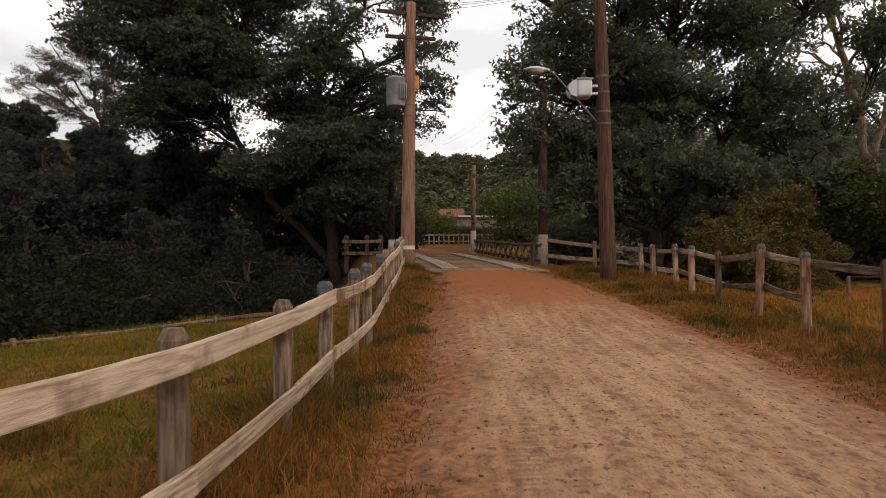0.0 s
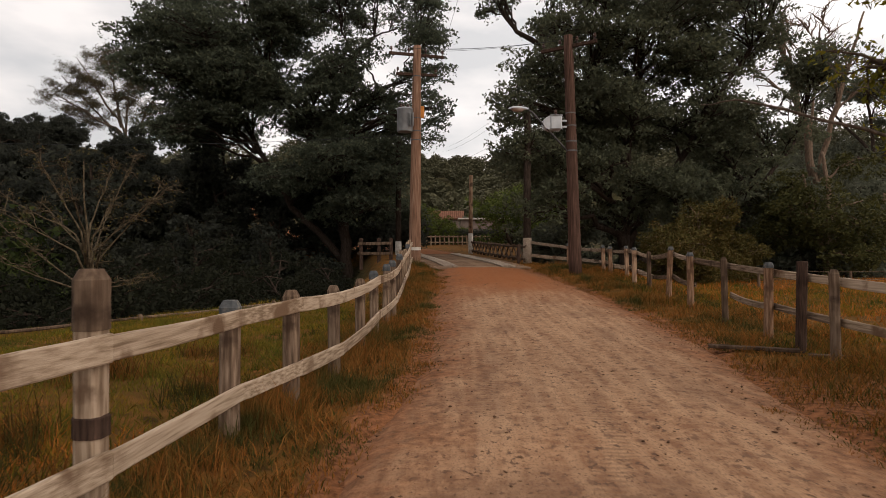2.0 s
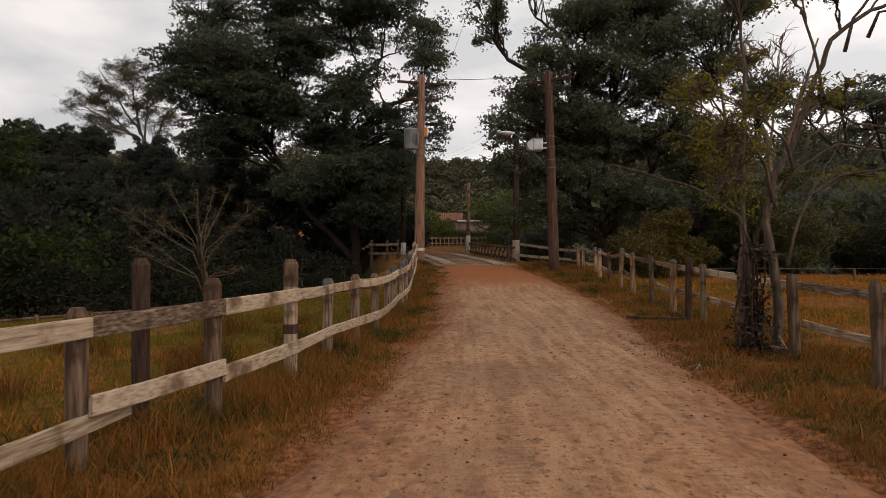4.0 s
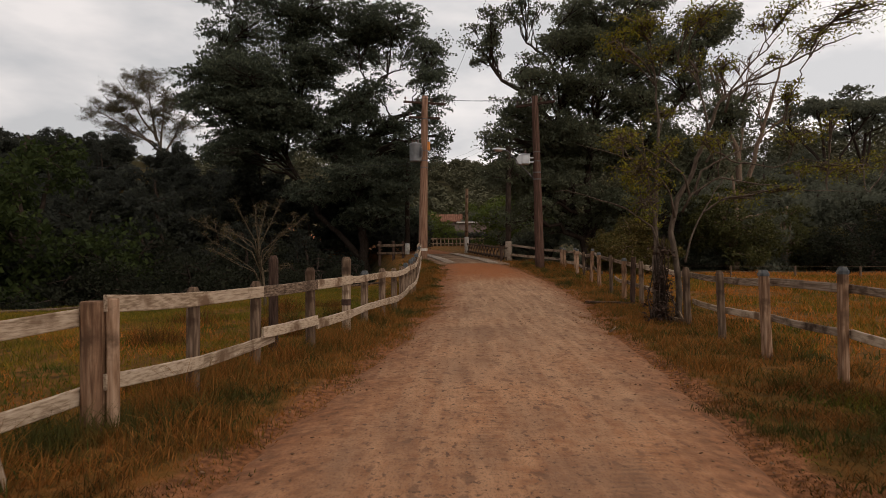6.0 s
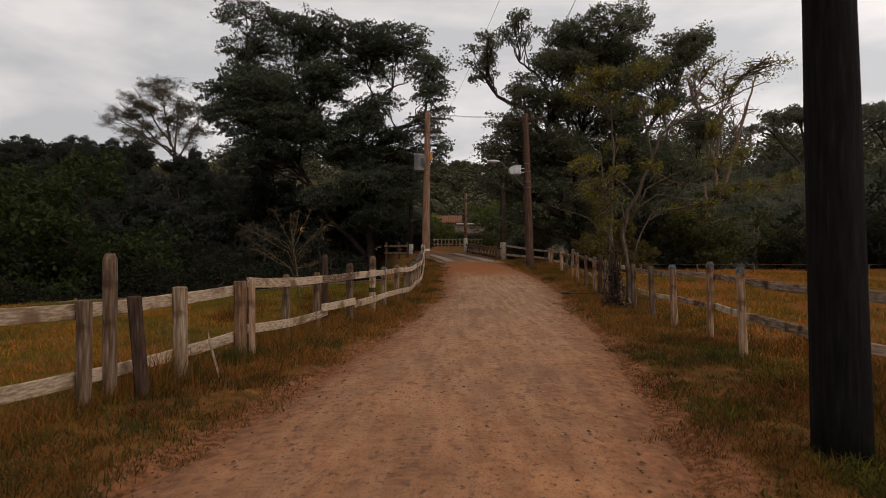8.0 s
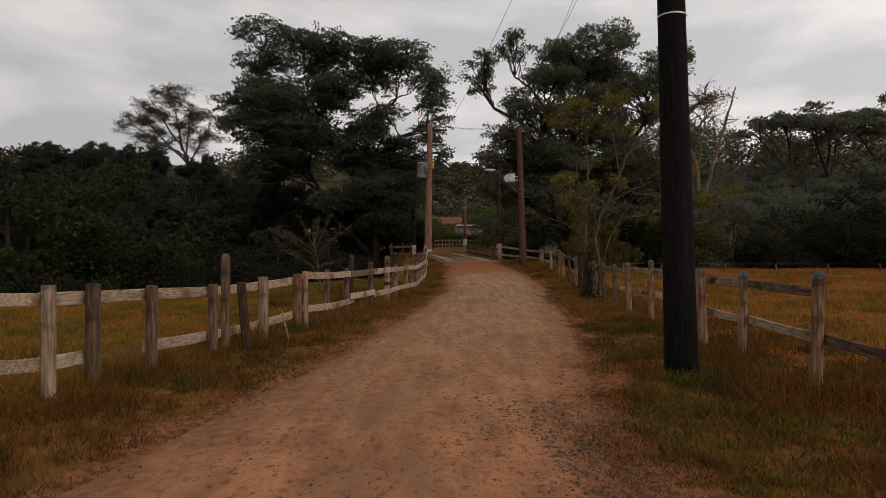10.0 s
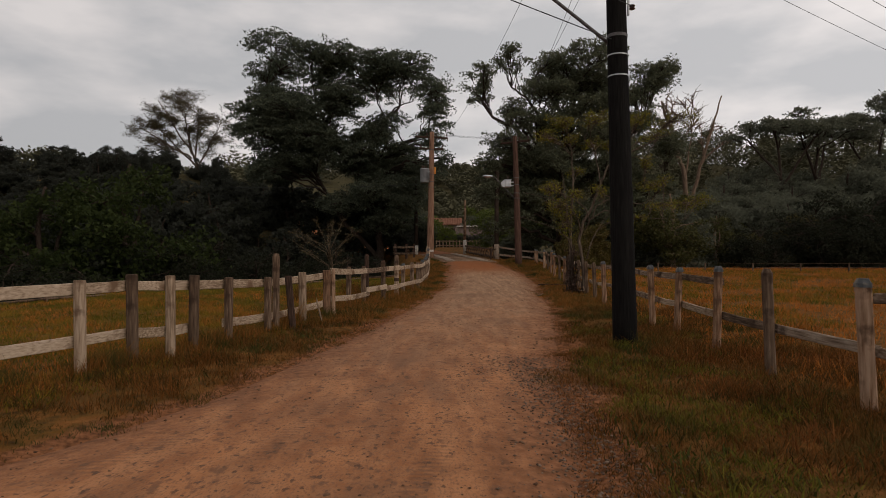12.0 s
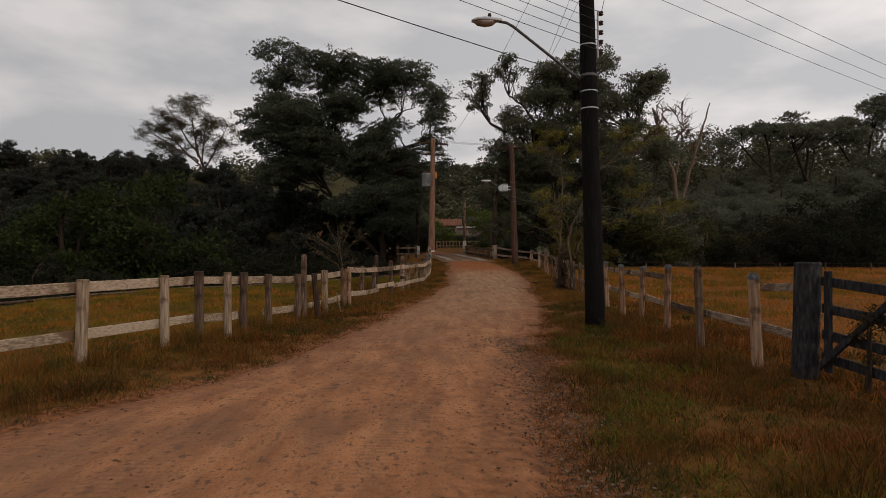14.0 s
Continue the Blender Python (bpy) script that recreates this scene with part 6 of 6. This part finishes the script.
def build_grass():
    rng = np.random.default_rng(5)

    def near_edge(x, y, out, reach):
        """Ragged rim against the track, thinning outwards."""
        return (out > -0.2 + 0.45 * patch(x, y, 1.3, 5.0) + 0.25 * rng.random(len(x))) & (out < reach - 0.6 * rng.random(len(x)))

    X, Y = tufts(rng, 13500, 10, 0.055, -4.2, 0.2, -8, 20, lambda x, y: near_edge(x, y, road_left(y) - x, 1.9))
    blades("verge_grass", "tall rusty dry grass along the verge and fence", X, Y, 0.14, 0.009, MAT_VERGE, 1, 1.6, clumpy=1.3)
    X, Y = tufts(rng, 9000, 10, 0.055, -7.0, -0.8, -22, -8, lambda x, y: near_edge(x, y, road_left(y) - x + 0.02, 2.4))
    blades("verge_grass", "dull brown grass between track and fence", X, Y, 0.11, 0.007, MAT_VERGE_DARK, 9, 1.7, clumpy=1.3)
    X, Y = tufts(rng, 11500, 10, 0.055, 0.5, 6.2, -5, 20, lambda x, y: near_edge(x, y, x - road_right(y), 2.6))
    blades("verge_grass", "tall rusty dry grass under the worn fence", X, Y, 0.14, 0.009, MAT_VERGE, 2, 1.6, clumpy=1.3)
    X, Y = tufts(rng, 16500, 10, 0.06, 0.5, 6.2, -23, -5, lambda x, y: near_edge(x, y, x - road_right(y) - 0.02, 4.2))
    blades("verge_grass", "dull brown and green grass round the pole foot", X, Y, 0.09, 0.0065, MAT_VERGE_DARK, 8, 2.0, clumpy=1.3)
    X, Y = tufts(rng, 2600, 16, 0.07, 1.2, 6.5, -23, -5, lambda x, y: (x > road_right(y) + 1.2) & (patch(x, y, 0.7, 12.0) > 0.12))
    blades("verge_grass", "tall rusty seeding grass in ragged clumps", X, Y, 0.26, 0.006, MAT_VERGE_DARK, 18, 1.1, clumpy=1.0)
    X, Y = tufts(rng, 1500, 16, 0.07, -7, -1.5, -22, -3, lambda x, y: (x < road_left(y) - 0.3) & (x > road_left(y) - 2.2) & (patch(x, y, 0.7, 15.0) > 0.05))
    blades("verge_grass", "dark dull clumps of grass before the fence", X, Y, 0.2, 0.008, MAT_VERGE_DARK, 19, 1.1, clumpy=1.0)
    X, Y = tufts(rng, 9500, 14, 0.075, -7.5, 6.0, -23, 19, lambda x, y: ~on_road(x, y, 0.25) & (x > road_left(y) - 2.3) & (x < road_right(y) + 4.0) & (patch(x, y, 0.75, 51.0) > 0.1))
    blades("weeds", "dark green weeds matted in the dry verge", X, Y, 0.11, 0.011, MAT_DARK_WEED, 26, 1.8, clumpy=0.9)
    X, Y = tufts(rng, 2600, 12, 0.08, 1.5, 6.5, -23, -8, lambda x, y: (x > road_right(y) + 1.3) & (patch(x, y, 0.6, 61.0) > 0.14))
    blades("verge_grass", "rust-red matted grass on the verge", X, Y, 0.17, 0.009, MAT_RUST_GRASS, 27, 1.5, clumpy=0.9)
    X, Y = tufts(rng, 6500, 12, 0.07, 1.0, 6.0, -23, -5.5, lambda x, y: (x > road_right(y) + 0.3) & (x < road_right(y) + 2.4) & (patch(x, y, 0.8, 71.0) > -0.03))
    blades("verge_grass", "short green turf between the track and the pole", X, Y, 0.085, 0.011, MAT_GREEN_GRASS, 28, 1.8, clumpy=0.9)
    # dense dead grass caught under the rails
    k = rng.integers(0, len(LEFT_POSTS) - 1, 2600)
    t = rng.random(2600)
    px, py = np.array([p[0] for p in LEFT_POSTS]), np.array([p[1] for p in LEFT_POSTS])
    fx, fy = px[k] + (px[k + 1] - px[k]) * t + rng.normal(0, 0.14, 2600), py[k] + (py[k + 1] - py[k]) * t
    X, Y = np.repeat(fx, 9) + rng.normal(0, 0.05, 2600 * 9), np.repeat(fy, 9) + rng.normal(0, 0.05, 2600 * 9)
    blades("fence_grass", "long dead grass caught under the fence rails", X, Y, 0.25, 0.007, MAT_VERGE, 7, 1.0, clumpy=1.2)
    # shorter pasture
    X, Y = tufts(rng, 34000, 6, 0.07, -12.5, -1.2, -20, 13, lambda x, y: (x < road_left(y) - 1.3) & (x > edge_left(y) - 1.0))
    blades("pasture_grass", "short yellow-green grass in the paddock", X, Y, 0.10, 0.013, MAT_GRASS, 3, 1.3, True)
    X, Y = tufts(rng, 14000, 8, 0.12, 4.2, 34, -22, 18, lambda x, y: (x > road_right(y) + 1.8))
    blades("pasture_grass", "dry orange and gold grass in the open pasture", X, Y, 0.14, 0.02, MAT_GOLD, 4, 1.0, True)
    k = rng.integers(0, 7, 260)
    cx, cy = np.array([-4.5, -3.4, -2.6, -3.9, -5.2, -2.9, -3.2])[k], np.array([-2.1, 0.4, 2.2, 2.9, 0.9, -0.6, 4.6])[k]
    X, Y = np.repeat(cx + rng.normal(0, 0.24, 260), 14) + rng.normal(0, 0.06, 3640), np.repeat(cy + rng.normal(0, 0.24, 260), 14) + rng.normal(0, 0.06, 3640)
    blades("grass_clump", "brown dead grass clumps in the paddock", X, Y, 0.3, 0.008, MAT_VERGE_DARK, 20, 1.0)
    X, Y = tufts(rng, 8000, 7, 0.08, -12, -2, -18, 1, lambda x, y: (x < road_left(y) - 1.6) & (patch(x, y, 0.6, 41.0) > -0.1))
    blades("pasture_grass", "golden dry grass in the paddock", X, Y, 0.1, 0.013, MAT_GOLD, 25, 1.3, True)
    X, Y = tufts(rng, 9000, 7, 0.08, -12, -1.5, 1, 12, lambda x, y: (x < road_left(y) - 1.2) & (x > edge_left(y) - 0.5) & (patch(x, y, 0.8, 21.0) > 0.02))
    blades("pasture_grass", "greener short grass in patches of the paddock", X, Y, 0.09, 0.014, MAT_GREEN_GRASS, 22, 1.3, True)
    X, Y = tufts(rng, 15000, 7, 0.1, 4.6, 24, -9, 16, lambda x, y: (patch(x, y, 0.35, 31.0) > -0.12 + 0.03 * np.maximum(2 - y, 0)))
    blades("pasture_grass", "yellow-green grass patches in the open pasture", X, Y, 0.13, 0.017, MAT_GRASS, 24, 1.1, True)
    # green weeds
    x, y = rng.uniform(-6, 6, 4200), rng.uniform(-22, 19, 4200)
    ok = ~on_road(x, y, 0.2) & (x > road_left(y) - 1.9) & (patch(x, y, 0.5, 7.0) > 0.05 - 0.12 * (x > 0)) & (np.abs(x - 0.8) < 5.5)
    x, y = x[ok], y[ok]
    X = np.repeat(x, 12) + rng.normal(0, 0.09, len(x) * 12)
    Y = np.repeat(y, 12) + rng.normal(0, 0.09, len(y) * 12)
    blades("weeds", "fresh green weeds scattered in the dry verge", X, Y, 0.10, 0.018, MAT_GREEN, 5, 1.1)


def build_stones():
    rng = np.random.default_rng(6)

    def heap(name, label, n, xs, ys, size, material, keep=None):
        x, y = xs(n), ys(n)
        if keep is not None:
            ok = keep(x, y)
            x, y = x[ok], y[ok]
        n = len(x)
        s = size * np.minimum(rng.lognormal(0, 0.5, n), 1.9)
        rise = np.where(on_road(x, y), 0.05 * (1 - np.clip(np.abs(2 * (x - road_left(y)) / (road_right(y) - road_left(y)) - 1), 0, 1) ** 2), 0)
        z = ground(x, y) + 0.012 + rise
        oct_v = np.array([(1, 0, 0), (0, 1, 0), (-1, 0, 0), (0, -1, 0), (0.1, 0.1, 0.5), (0, 0, -0.6)])
        v = oct_v[None] * (s[:, None, None] * rng.uniform(0.55, 1.2, (n, 6, 1)))
        a = rng.uniform(0, 6.28, n)
        c, d = np.cos(a)[:, None], np.sin(a)[:, None]
        v = np.stack([v[..., 0] * c - v[..., 1] * d, v[..., 0] * d + v[..., 1] * c, v[..., 2]], -1)
        v += np.stack([x, y, z], 1)[:, None, :]
        tri = np.array([(0, 1, 4), (1, 2, 4), (2, 3, 4), (3, 0, 4), (1, 0, 5), (2, 1, 5), (3, 2, 5), (0, 3, 5)])
        f = ((np.arange(n) * 6)[:, None, None] + tri[None]).reshape(-1, 3)
        tagged(array_mesh(name, v.reshape(-1, 3), f, material), label, "stones", kind="stuff")

    heap("clods", "small earth clods and pebbles strewn over the track", 13000, lambda n: rng.uniform(-5, 4.2, n), lambda n: rng.uniform(-24, 18, n), 0.0115, MAT_STONE, lambda x, y: on_road(x, y, 0.1))
    heap("gravel", "grey gravel along the shoulder of the track", 5200, lambda n: rng.normal(1.05, 0.3, n), lambda n: rng.uniform(-24, -12.5, n), 0.011, MAT_GRAVEL)
    heap("gravel", "grey gravel band washed across the track", 1800, lambda n: rng.normal(0.6, 0.8, n), lambda n: rng.normal(-14.0, 0.8, n), 0.007, MAT_GRAVEL)


build_grass()
build_stones()
